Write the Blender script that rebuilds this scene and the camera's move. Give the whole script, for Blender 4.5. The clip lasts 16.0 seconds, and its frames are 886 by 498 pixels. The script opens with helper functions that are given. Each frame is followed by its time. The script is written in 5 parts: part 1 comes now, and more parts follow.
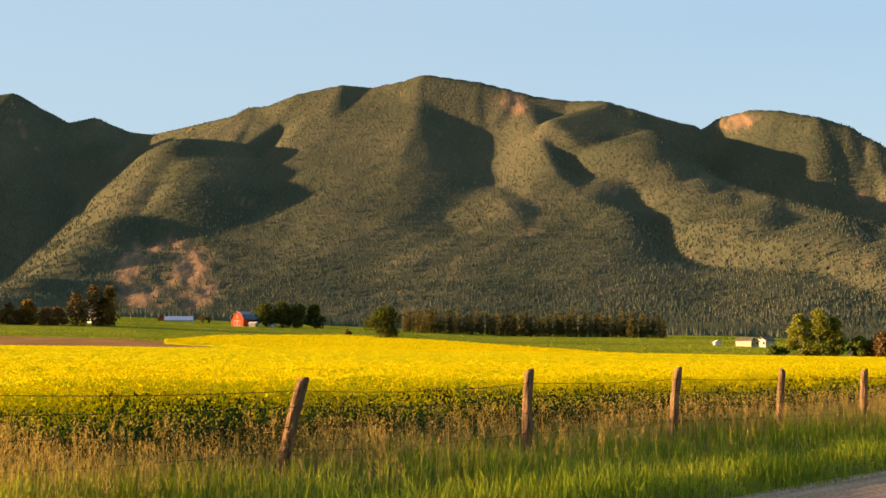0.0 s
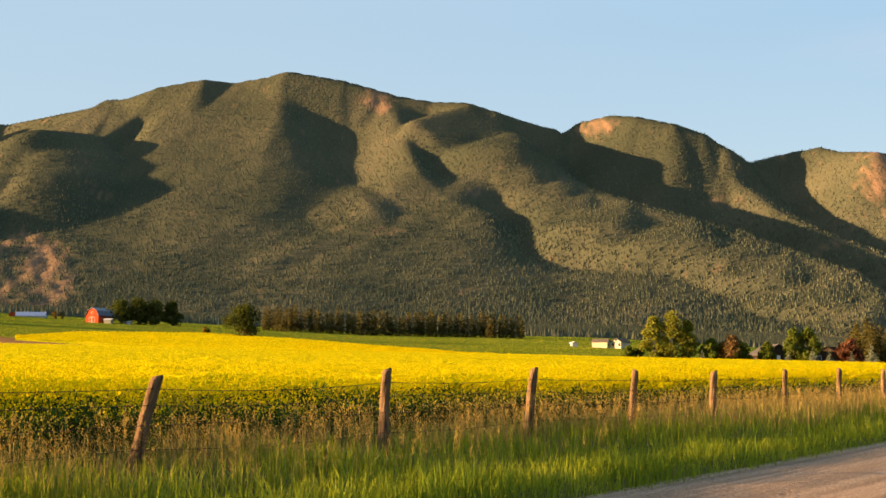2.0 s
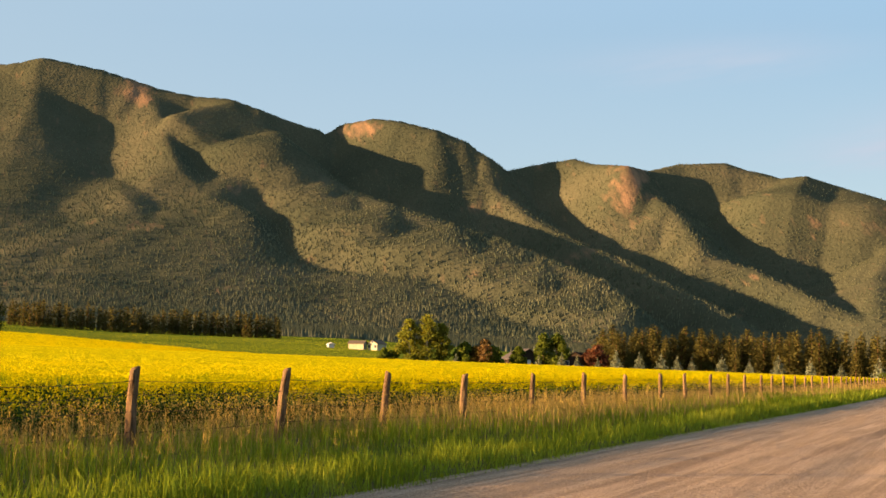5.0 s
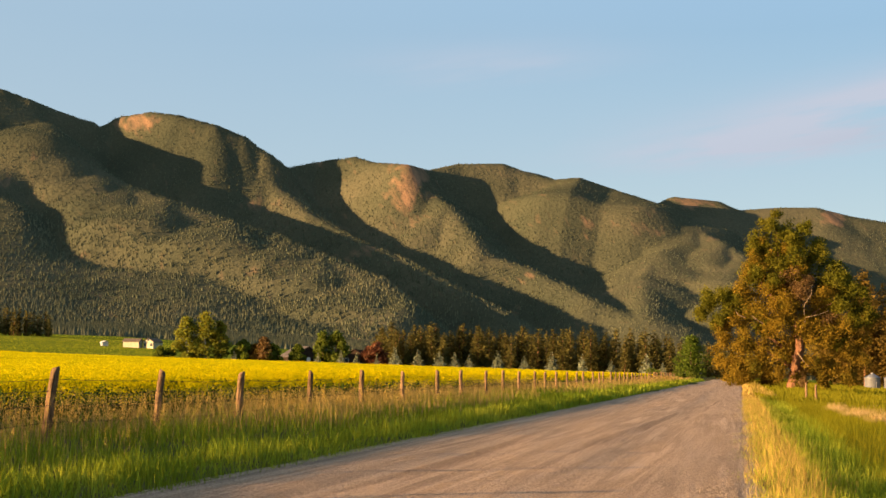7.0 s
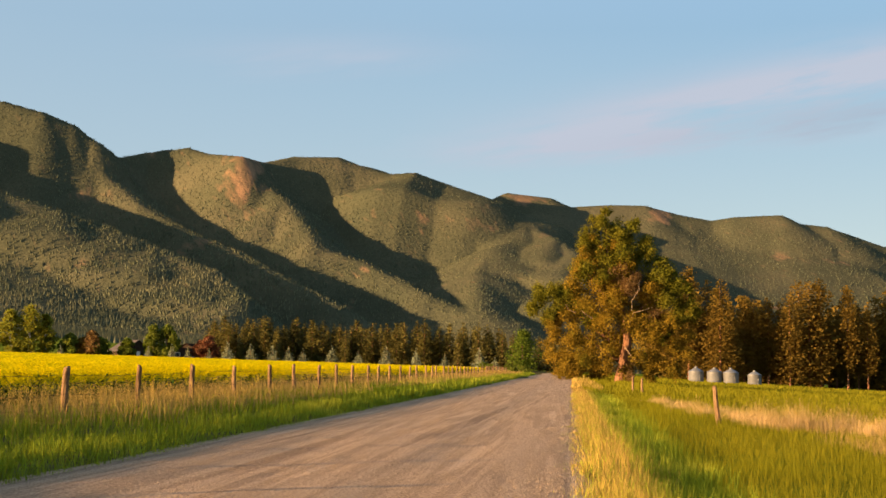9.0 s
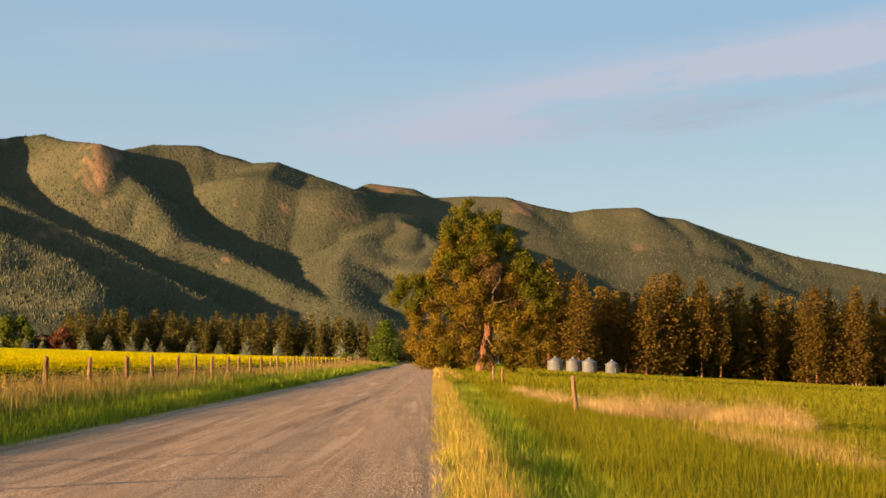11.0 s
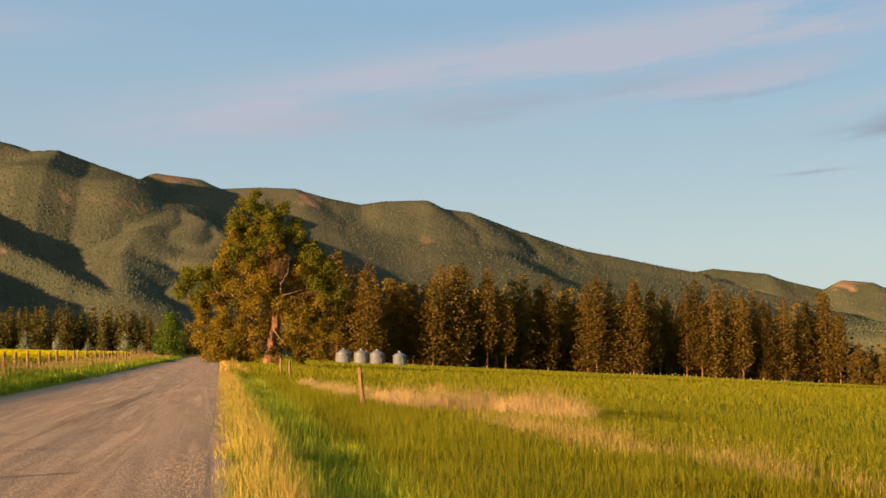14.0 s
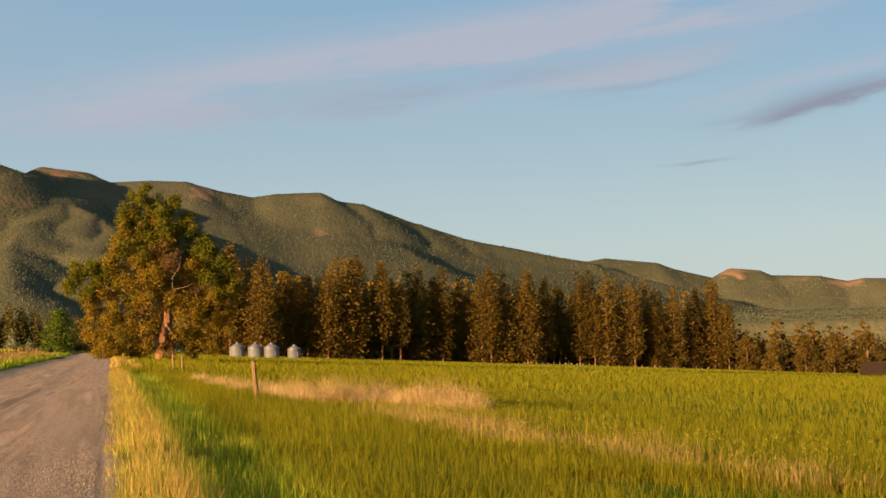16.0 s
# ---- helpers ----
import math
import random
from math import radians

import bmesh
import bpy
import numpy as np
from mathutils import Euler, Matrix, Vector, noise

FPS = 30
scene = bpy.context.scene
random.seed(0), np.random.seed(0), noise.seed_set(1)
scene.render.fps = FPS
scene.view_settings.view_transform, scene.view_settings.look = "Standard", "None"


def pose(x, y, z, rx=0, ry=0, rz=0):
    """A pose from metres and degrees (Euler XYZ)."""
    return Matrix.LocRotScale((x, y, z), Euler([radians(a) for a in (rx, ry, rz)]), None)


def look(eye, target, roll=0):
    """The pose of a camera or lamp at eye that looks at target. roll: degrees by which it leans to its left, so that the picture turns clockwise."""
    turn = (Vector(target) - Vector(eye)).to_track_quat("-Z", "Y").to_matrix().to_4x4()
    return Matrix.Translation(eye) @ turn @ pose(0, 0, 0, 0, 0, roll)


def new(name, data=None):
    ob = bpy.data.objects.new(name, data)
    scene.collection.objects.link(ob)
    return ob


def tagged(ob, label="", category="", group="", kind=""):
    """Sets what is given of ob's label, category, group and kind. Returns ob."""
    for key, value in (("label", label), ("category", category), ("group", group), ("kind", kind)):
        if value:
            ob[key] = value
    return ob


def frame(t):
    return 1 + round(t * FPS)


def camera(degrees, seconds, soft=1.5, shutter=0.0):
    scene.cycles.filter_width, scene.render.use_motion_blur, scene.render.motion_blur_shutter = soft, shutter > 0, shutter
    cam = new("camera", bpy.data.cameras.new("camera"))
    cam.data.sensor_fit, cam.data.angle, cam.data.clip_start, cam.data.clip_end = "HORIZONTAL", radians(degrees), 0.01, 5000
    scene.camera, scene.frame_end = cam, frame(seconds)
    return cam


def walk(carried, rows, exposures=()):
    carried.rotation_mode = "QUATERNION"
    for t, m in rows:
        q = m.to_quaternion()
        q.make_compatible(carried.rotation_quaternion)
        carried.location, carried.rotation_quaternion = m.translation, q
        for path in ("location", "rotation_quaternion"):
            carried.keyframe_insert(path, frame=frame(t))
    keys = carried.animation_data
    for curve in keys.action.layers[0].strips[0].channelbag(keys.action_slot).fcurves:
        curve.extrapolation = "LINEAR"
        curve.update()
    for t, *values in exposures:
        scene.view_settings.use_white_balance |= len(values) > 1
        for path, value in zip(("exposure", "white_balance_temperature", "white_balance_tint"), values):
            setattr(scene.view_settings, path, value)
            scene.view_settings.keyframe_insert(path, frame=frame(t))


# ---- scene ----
# The camera stands at the edge of a gravel road and turns on the spot, held a forearm from the body.
EXPOSURES = [(0.0, 2.62), (3.0, 2.6), (5.5, 2.46), (9.0, 2.34), (12.5, 2.22), (16.0, 2.07)]
SUN_POWER, SKY_POWER = 5.0, 0.068
# streaks: bearing and height of the middle, climb, half height, half length, thickness
CLOUDS = ((45, 11.5, 0.14, 1.25, 10, 1.7), (58, 13.6, 0.14, 1.0, 12, 1.9), (38, 9.9, 0.08, 0.7, 5, 0.9), (57.5, 11.2, 0.18, 0.55, 6, 1.5), (67.5, 10.9, 0.15, 0.4, 5, 1.1), (27, 13.5, 0.05, 0.8, 5, 0.5))
CLOUD_COLOUR, DUSK_COLOUR = (1.62, 1.70, 2.0), (0.95, 1.0, 1.28)
DUSK_CLOUDS = ((68.0, 10.1, 0.17, 0.32, 4.0, 1.6), (50, 10.9, 0.10, 0.5, 9, 0.45), (58.5, 10.7, 0.16, 0.25, 4, 0.5), (62, 7.6, 0.05, 0.12, 1.3, 0.9))
SKY_AIR = ((0.0, (1.75, 1.95, 1.95)), (0.05, (1.6, 1.95, 2.05)), (0.10, (1.2, 1.66, 2.0)), (0.16, (0.82, 1.4, 2.0)), (0.23, (0.9, 1.55, 2.4)), (1.0, (1.1, 1.8, 2.75)))
LENS, EYE, REACH = 35.9, 1.45, 0.25
VIEWS = [
    (0.0, -0.00, 5.28, -0.00),
    (0.5, 0.17, 5.29, 0.24),
    (1.0, 1.39, 5.30, 0.25),
    (1.5, 3.33, 5.28, 0.37),
    (2.0, 5.82, 5.27, 0.37),
    (2.5, 7.46, 5.27, 0.41),
    (3.0, 9.41, 5.29, 0.57),
    (5.5, 18.76, 5.48, 1.06),
    (6.0, 21.97, 5.49, 0.83),
    (6.5, 23.11, 5.48, 0.82),
    (7.0, 25.13, 5.49, 0.74),
    (7.5, 28.36, 5.43, 0.44),
    (8.0, 28.70, 5.39, 0.58),
    (8.5, 30.35, 5.39, 0.58),
    (9.0, 32.06, 5.33, 0.64),
    (11.5, 39.88, 4.91, 0.40),
    (12.0, 41.90, 4.84, 0.47),
    (12.5, 42.34, 4.78, 0.40),
    (13.0, 42.76, 4.72, 0.44),
    (13.5, 45.66, 4.68, 0.21),
    (14.0, 46.71, 4.66, -0.17),
    (14.5, 47.59, 4.55, -0.44),
    (15.0, 49.42, 4.44, -0.69),
    (15.5, 51.14, 4.34, -0.99),
    (16.0, 51.15, 4.27, -1.06),
]


def bearing(az, el=0.0):
    """The unit vector at az degrees right of the y axis and el degrees up."""
    a, e = radians(az), radians(el)
    return Vector((math.sin(a) * math.cos(e), math.cos(a) * math.cos(e), math.sin(e)))


def view(az, el, roll):
    eye = bearing(az) * REACH + Vector((0, -REACH, EYE))
    return look(eye, eye + bearing(az, el) * 100, roll)


cam = camera(LENS, 16.0, soft=1.6)
walk(cam, [(t, view(az, el, roll)) for t, az, el, roll in VIEWS], EXPOSURES)

# ---- light ----
SUN_AZ, SUN_EL = -86.0, 6.8
world = bpy.data.worlds.new("evening_sky")
scene.world = world
world.use_nodes = True
wn, wl = world.node_tree.nodes, world.node_tree.links
background = wn["Background"]
sky = wn.new("ShaderNodeTexSky")
sky.sky_type, sky.sun_disc = "NISHITA", False
sky.sun_elevation, sky.sun_rotation = radians(SUN_EL), radians(SUN_AZ % 360)
sky.air_density, sky.dust_density, sky.ozone_density = 1.0, 0.3, 1.0
background.inputs["Strength"].default_value = SKY_POWER


def sky_node(kind, **settings):
    node = wn.new(kind)
    for socket, value in settings.items():
        node.inputs[int(socket[1:])].default_value = value
    return node


def sky_math(operation, a, b=None):
    node = wn.new("ShaderNodeMath")
    node.operation = operation
    for k, q in enumerate((a, b)):
        if q is None:
            continue
        if isinstance(q, (int, float)):
            node.inputs[k].default_value = q
        else:
            wl.new(q, node.inputs[k])
    return node.outputs[0]


# thin evening cloud: long streaks that climb to the right, above the end of the range
way = wn.new("ShaderNodeTexCoord").outputs["Generated"]
xyz = wn.new("ShaderNodeSeparateXYZ")
wl.new(way, xyz.inputs[0])
cloud_az = sky_math("ARCTAN2", xyz.outputs[0], xyz.outputs[1])
cloud_el = sky_math("ARCSINE", xyz.outputs[2])
flat = wn.new("ShaderNodeCombineXYZ")
wl.new(sky_math("MULTIPLY", cloud_az, 5.0), flat.inputs[0])
wl.new(sky_math("MULTIPLY", sky_math("SUBTRACT", cloud_el, sky_math("MULTIPLY", cloud_az, 0.14)), 30.0), flat.inputs[1])
streak = sky_node("ShaderNodeTexNoise", i2=1.0, i3=8.0, i4=0.6)
wl.new(flat.outputs[0], streak.inputs["Vector"])
wisp = sky_node("ShaderNodeMapRange", i1=0.34, i2=0.68, i3=0.0, i4=1.0)
wl.new(streak.outputs["Fac"], wisp.inputs[0])


def streaks(rows):
    """How much of the given streaks covers each direction."""
    total = None
    for az0, el0, slope, half, length, power in rows:
        off = sky_math("SUBTRACT", cloud_el, sky_math("ADD", radians(el0), sky_math("MULTIPLY", sky_math("SUBTRACT", cloud_az, radians(az0)), slope)))
        off = sky_math("DIVIDE", sky_math("ADD", off, sky_math("MULTIPLY", sky_math("SUBTRACT", streak.outputs["Fac"], 0.5), 0.05)), radians(half))
        run = sky_math("DIVIDE", sky_math("SUBTRACT", cloud_az, radians(az0)), radians(length))
        body = sky_math("POWER", 2.718, sky_math("MULTIPLY", sky_math("ADD", sky_math("MULTIPLY", off, off), sky_math("MULTIPLY", run, run)), -1.0))
        body = sky_math("MULTIPLY", body, power)
        total = body if total is None else sky_math("ADD", total, body)
    return sky_math("MINIMUM", sky_math("MULTIPLY", total, wisp.outputs[0]), 0.85)


amount, dusk = streaks(CLOUDS), streaks(DUSK_CLOUDS)
# a clear evening air: the texture's glow evened out with a plain gradient from pale horizon to blue zenith
# above the view the gradient is brightened overhead, added to lift the shadows
air = wn.new("ShaderNodeValToRGB")
for at, colour in SKY_AIR:
    e = air.color_ramp.elements[0] if at == 0 else air.color_ramp.elements[-1] if at == 1 else air.color_ramp.elements.new(at)
    e.position, e.color = at, (*[c / 2 for c in colour], 1)
wl.new(sky_math("MULTIPLY", cloud_el, 2 / math.pi), air.inputs[0])
doubled = wn.new("ShaderNodeVectorMath")
doubled.operation = "SCALE"
doubled.inputs["Scale"].default_value = 2.0
wl.new(air.outputs[0], doubled.inputs[0])
tint = wn.new("ShaderNodeMix")
tint.data_type = "RGBA"
tint.inputs[0].default_value = 0.93
wl.new(sky.outputs[0], tint.inputs[6])
# paler towards the sun
toward = sky_math("COSINE", sky_math("SUBTRACT", cloud_az, radians(SUN_AZ)))
pale = sky_node("ShaderNodeMapRange", i1=-0.9, i2=0.1, i3=0.0, i4=0.75)
wl.new(toward, pale.inputs[0])
hazy = wn.new("ShaderNodeMix")
hazy.data_type = "RGBA"
hazy.inputs[7].default_value = (1.22, 1.55, 1.85, 1)
wl.new(pale.outputs[0], hazy.inputs[0])
wl.new(doubled.outputs[0], hazy.inputs[6])
# the glow round the low sun
near_sun = sky_node("ShaderNodeMapRange", i1=0.5, i2=1.0, i3=0.0, i4=0.8)
wl.new(toward, near_sun.inputs[0])
low_sky = sky_node("ShaderNodeMapRange", i1=0.9, i2=0.0, i3=0.0, i4=1.0)
wl.new(cloud_el, low_sky.inputs[0])
glow = wn.new("ShaderNodeMix")
glow.data_type = "RGBA"
glow.inputs[7].default_value = (5.0, 4.1, 3.2, 1)
wl.new(sky_math("MULTIPLY", near_sun.outputs[0], low_sky.outputs[0]), glow.inputs[0])
wl.new(hazy.outputs[2], glow.inputs[6])
wl.new(glow.outputs[2], tint.inputs[7])
cloudy = wn.new("ShaderNodeMix")
cloudy.data_type = "RGBA"
cloudy.inputs[7].default_value = (*CLOUD_COLOUR, 1)
wl.new(amount, cloudy.inputs[0])
wl.new(tint.outputs[2], cloudy.inputs[6])
shaded = wn.new("ShaderNodeMix")
shaded.data_type = "RGBA"
shaded.inputs[7].default_value = (*DUSK_COLOUR, 1)
wl.new(dusk, shaded.inputs[0])
wl.new(cloudy.outputs[2], shaded.inputs[6])
wl.new(shaded.outputs[2], background.inputs["Color"])
sun_data = bpy.data.lights.new("sun", "SUN")
sun_data.energy, sun_data.angle, sun_data.color = SUN_POWER, radians(0.45), (1.0, 0.62, 0.30)
sun = new("sun", sun_data)
sun.matrix_world = look(bearing(SUN_AZ, SUN_EL) * 50, (0, 0, 0))

# ---- materials ----
def material(name, colours, scale=1.0, rough=0.9, bump=0.0, bump_scale=None, detail=6.0, island=0.0, spread=0.0, metal=0.0, spec=0.0, stretch=(1, 1, 1), fine=None, even_bump=False, speck=0.3):
    """Noise between the given colours, at two scales, with a bump. island: brightness spread between loose pieces; spread: between objects."""
    m = bpy.data.materials.new(name)
    m.use_nodes = True
    n, l = m.node_tree.nodes, m.node_tree.links
    b = n["Principled BSDF"]
    b.inputs["Roughness"].default_value, b.inputs["Metallic"].default_value = rough, metal
    b.inputs["Specular IOR Level"].default_value = spec
    place = n.new("ShaderNodeTexCoord")
    mapping = n.new("ShaderNodeMapping")
    mapping.inputs["Scale"].default_value = stretch
    l.new(place.outputs["Object"], mapping.inputs[0])
    coarse = n.new("ShaderNodeTexNoise")
    coarse.inputs["Scale"].default_value, coarse.inputs["Detail"].default_value = scale, detail
    l.new(mapping.outputs[0], coarse.inputs["Vector"])
    ramp = n.new("ShaderNodeValToRGB")
    ramp.color_ramp.elements.remove(ramp.color_ramp.elements[1])
    for i, c in enumerate(colours):
        at = 0.32 + 0.36 * i / max(1, len(colours) - 1)
        e = ramp.color_ramp.elements[0] if i == 0 else ramp.color_ramp.elements.new(at)
        e.position, e.color = at, (*c, 1)
    l.new(coarse.outputs["Fac"], ramp.inputs[0])
    colour = ramp.outputs[0]
    grain = n.new("ShaderNodeTexNoise")
    grain.inputs["Scale"].default_value, grain.inputs["Detail"].default_value = fine or scale * 9, 4
    l.new(place.outputs["Object"] if even_bump else mapping.outputs[0], grain.inputs["Vector"])

    def varied(colour, fac, low, high):
        rng = n.new("ShaderNodeMapRange")
        rng.inputs[3].default_value, rng.inputs[4].default_value = low, high
        l.new(fac, rng.inputs[0])
        hsv = n.new("ShaderNodeHueSaturation")
        l.new(colour, hsv.inputs["Color"])
        l.new(rng.outputs[0], hsv.inputs["Value"])
        return hsv.outputs[0]
    colour = varied(colour, grain.outputs["Fac"], 1 - speck, 1 + speck)
    if island:
        colour = varied(colour, n.new("ShaderNodeNewGeometry").outputs["Random Per Island"], 1 - island, 1 + island)
    if spread:
        colour = varied(colour, n.new("ShaderNodeObjectInfo").outputs["Random"], 1 - spread, 1 + spread)
    l.new(colour, b.inputs["Base Color"])
    if bump:
        bm_ = n.new("ShaderNodeBump")
        bm_.inputs["Strength"].default_value, bm_.inputs["Distance"].default_value = 1.0, bump
        source = grain
        if bump_scale:
            source = n.new("ShaderNodeTexNoise")
            source.inputs["Scale"].default_value, source.inputs["Detail"].default_value = bump_scale, 8
            l.new(place.outputs["Object"] if even_bump else mapping.outputs[0], source.inputs["Vector"])
        l.new(source.outputs["Fac"], bm_.inputs["Height"])
        l.new(bm_.outputs[0], b.inputs["Normal"])
    return m


def leafy(m, colour=(0.2, 0.3, 0.03), amount=0.35):
    """Light passes through thin leaves: mixes a translucent side into a material."""
    n, l = m.node_tree.nodes, m.node_tree.links
    b, out = n["Principled BSDF"], n["Material Output"]
    t, mix = n.new("ShaderNodeBsdfTranslucent"), n.new("ShaderNodeMixShader")
    t.inputs["Color"].default_value = (*colour, 1)
    mix.inputs[0].default_value = amount
    l.new(b.outputs[0], mix.inputs[1])
    l.new(t.outputs[0], mix.inputs[2])
    l.new(mix.outputs[0], out.inputs["Surface"])
    return m


M_SOIL = material("dry_soil", [(0.06, 0.048, 0.019), (0.10, 0.08, 0.032), (0.05, 0.06, 0.016)], 0.6, bump=0.05)
M_GRAVEL = material("gravel", [(0.22, 0.153, 0.105), (0.36, 0.257, 0.174), (0.275, 0.194, 0.130), (0.42, 0.301, 0.206)], 2.1, bump=0.06, bump_scale=40, fine=32, stretch=(1, 0.03, 1), even_bump=True, speck=1.3)
M_STONE = material("pale_stones", [(0.20, 0.15, 0.10), (0.34, 0.25, 0.17), (0.26, 0.20, 0.15)], 9.0, island=0.4)
M_MEADOW = material("meadow", [(0.085, 0.11, 0.010), (0.12, 0.14, 0.013), (0.155, 0.16, 0.016)], 0.02, bump=0.3, bump_scale=0.9, fine=0.5)
M_HILL = leafy(material("hill_pasture", [(0.12, 0.14, 0.008), (0.175, 0.18, 0.010)], 0.02, island=0.2), (0.25, 0.26, 0.012), 0.35)
M_TILLED = material("tilled_soil", [(0.21, 0.105, 0.034), (0.28, 0.145, 0.05)], 0.05, bump=0.1, bump_scale=1.5, fine=1.0)
M_CANOLA_FAR = material("canola_bloom", [(0.36, 0.285, 0.004), (0.53, 0.418, 0.003), (0.44, 0.349, 0.004)], 0.6, bump=0.4, bump_scale=2.2, fine=10.0, speck=0.6)
M_BLOOM = leafy(material("canola_flowers", [(0.55, 0.435, 0.002), (0.65, 0.515, 0.002)], 0.5, island=0.25), (0.75, 0.59, 0.002), 0.5)
M_MUSTARD = leafy(material("pale_yellow_weed", [(0.30, 0.27, 0.03), (0.42, 0.36, 0.04)], 0.5, island=0.3), (0.4, 0.35, 0.03), 0.3)
M_STEM = leafy(material("canola_stems", [(0.022, 0.042, 0.008), (0.048, 0.075, 0.012)], 1.0, island=0.75), (0.08, 0.13, 0.01), 0.10)
M_GRASS = leafy(material("green_grass", [(0.030, 0.052, 0.006), (0.10, 0.13, 0.012), (0.26, 0.25, 0.026)], 0.35, island=0.95), (0.34, 0.39, 0.02), 0.36)
M_WHEAT = leafy(material("young_wheat", [(0.092, 0.095, 0.006), (0.125, 0.115, 0.008), (0.108, 0.102, 0.008)], 0.08, island=0.16), (0.30, 0.26, 0.01), 0.4)
M_STRAW = leafy(material("dry_grass", [(0.19, 0.130, 0.044), (0.29, 0.20, 0.068), (0.13, 0.10, 0.032)], 0.4, island=0.4), (0.45, 0.31, 0.07), 0.35)
M_SEED = leafy(material("golden_seed_grass", [(0.22, 0.15, 0.038), (0.32, 0.215, 0.055), (0.15, 0.125, 0.028)], 0.5, island=0.6), (0.42, 0.29, 0.06), 0.3)
M_TUMBLE = leafy(material("tumbleweed", [(0.32, 0.215, 0.095), (0.45, 0.31, 0.14)], 0.5, island=0.4), (0.58, 0.40, 0.16), 0.35)
M_POST = material("weathered_post_wood", [(0.09, 0.055, 0.03), (0.20, 0.125, 0.066), (0.045, 0.03, 0.018)], 3.0, bump=0.035, stretch=(6, 6, 0.7), spread=0.25)
M_WIRE = material("rusty_wire", [(0.045, 0.03, 0.022), (0.08, 0.05, 0.035)], 30, rough=0.8, metal=0.2)
M_BARK = material("bark", [(0.09, 0.06, 0.04), (0.20, 0.12, 0.07)], 1.5, bump=0.08, stretch=(3, 3, 0.6))
M_LEAF = leafy(material("leaves", [(0.04, 0.052, 0.009), (0.078, 0.084, 0.015)], 0.5, island=0.4, spread=0.2), (0.2, 0.26, 0.02), 0.3)
M_NEEDLE = leafy(material("needles", [(0.054, 0.039, 0.009), (0.105, 0.066, 0.0125)], 0.25, island=0.15, spread=0.35), (0.20, 0.125, 0.02), 0.4)
M_FIR = leafy(material("olive_needles", [(0.050, 0.046, 0.013), (0.086, 0.074, 0.020)], 0.25, island=0.2, spread=0.3), (0.12, 0.10, 0.025), 0.3)
M_DARK_LEAF = leafy(material("deep_green_leaves", [(0.026, 0.034, 0.007), (0.058, 0.060, 0.012)], 0.5, island=0.4, spread=0.2), (0.09, 0.11, 0.012), 0.2)
M_SPRUCE = material("silvery_needles", [(0.10, 0.112, 0.068), (0.15, 0.16, 0.098)], 0.5, island=0.35, spread=0.2)
M_RUST = leafy(material("rusty_leaves", [(0.085, 0.055, 0.022), (0.125, 0.078, 0.03)], 0.6, island=0.35), (0.4, 0.2, 0.05), 0.2)
M_FOREST = material("mountain_conifers", [(0.060, 0.068, 0.040), (0.077, 0.082, 0.046), (0.098, 0.097, 0.055)], 0.006, island=0.25, fine=0.03)

M_WHITE = material("white_paint", [(0.40, 0.385, 0.35), (0.50, 0.48, 0.44)], 1.5, rough=0.6)
M_PALE = material("old_white_paint", [(0.22, 0.205, 0.17), (0.30, 0.28, 0.235)], 2.0, rough=0.8)
M_CREAM = material("cream_siding", [(0.32, 0.285, 0.19), (0.40, 0.355, 0.24)], 1.0, rough=0.7)
M_RED = material("red_barn_boards", [(0.25, 0.042, 0.016), (0.34, 0.06, 0.02)], 0.8, rough=0.8, stretch=(4, 4, 0.4))
M_BROWN_WALL = material("brown_siding", [(0.022, 0.015, 0.011), (0.035, 0.024, 0.017)], 1.0, rough=0.8)
M_ROOF_DARK = material("dark_metal_roof", [(0.04, 0.045, 0.07), (0.07, 0.075, 0.11)], 0.7, rough=0.45, spec=0.4)
M_ROOF_BLUE = material("blue_metal_roof", [(0.14, 0.18, 0.28), (0.20, 0.24, 0.36)], 0.7, rough=0.4, spec=0.4)
M_ROOF_GREY = material("grey_shingles", [(0.055, 0.048, 0.045), (0.085, 0.073, 0.068)], 1.2, rough=0.9, bump=0.03)
M_ROOF_BROWN = material("brown_shingles", [(0.018, 0.012, 0.009), (0.03, 0.02, 0.014)], 1.2, rough=0.9, bump=0.03)
M_ROOF_TAN = material("tan_shingles", [(0.09, 0.068, 0.05), (0.13, 0.098, 0.07)], 1.2, rough=0.9, bump=0.03)
M_GLASS = material("dark_window_glass", [(0.02, 0.025, 0.03), (0.03, 0.035, 0.04)], 1.0, rough=0.08, spec=0.6)
M_STEEL = material("galvanised_steel", [(0.11, 0.112, 0.112), (0.16, 0.162, 0.16)], 1.2, rough=0.45, metal=0.4, spread=0.1)
M_BARK_PINE = material("reddish_pine_bark", [(0.11, 0.055, 0.03), (0.21, 0.105, 0.055)], 1.5, bump=0.08, stretch=(3, 3, 0.6))
M_BIRCH = material("pale_bark", [(0.34, 0.30, 0.24), (0.50, 0.45, 0.37)], 2.5, bump=0.03)
M_DEADWOOD = material("bleached_deadwood", [(0.15, 0.105, 0.06), (0.24, 0.17, 0.10)], 2.0, bump=0.02)
M_OLD_LEAF = leafy(material("olive_leaves", [(0.046, 0.052, 0.006), (0.098, 0.088, 0.010)], 0.4, island=0.3), (0.18, 0.17, 0.01), 0.22)
M_LEAF_BRIGHT = leafy(material("bright_leaves", [(0.042, 0.066, 0.008), (0.068, 0.09, 0.012)], 0.5, island=0.35), (0.13, 0.17, 0.015), 0.25)
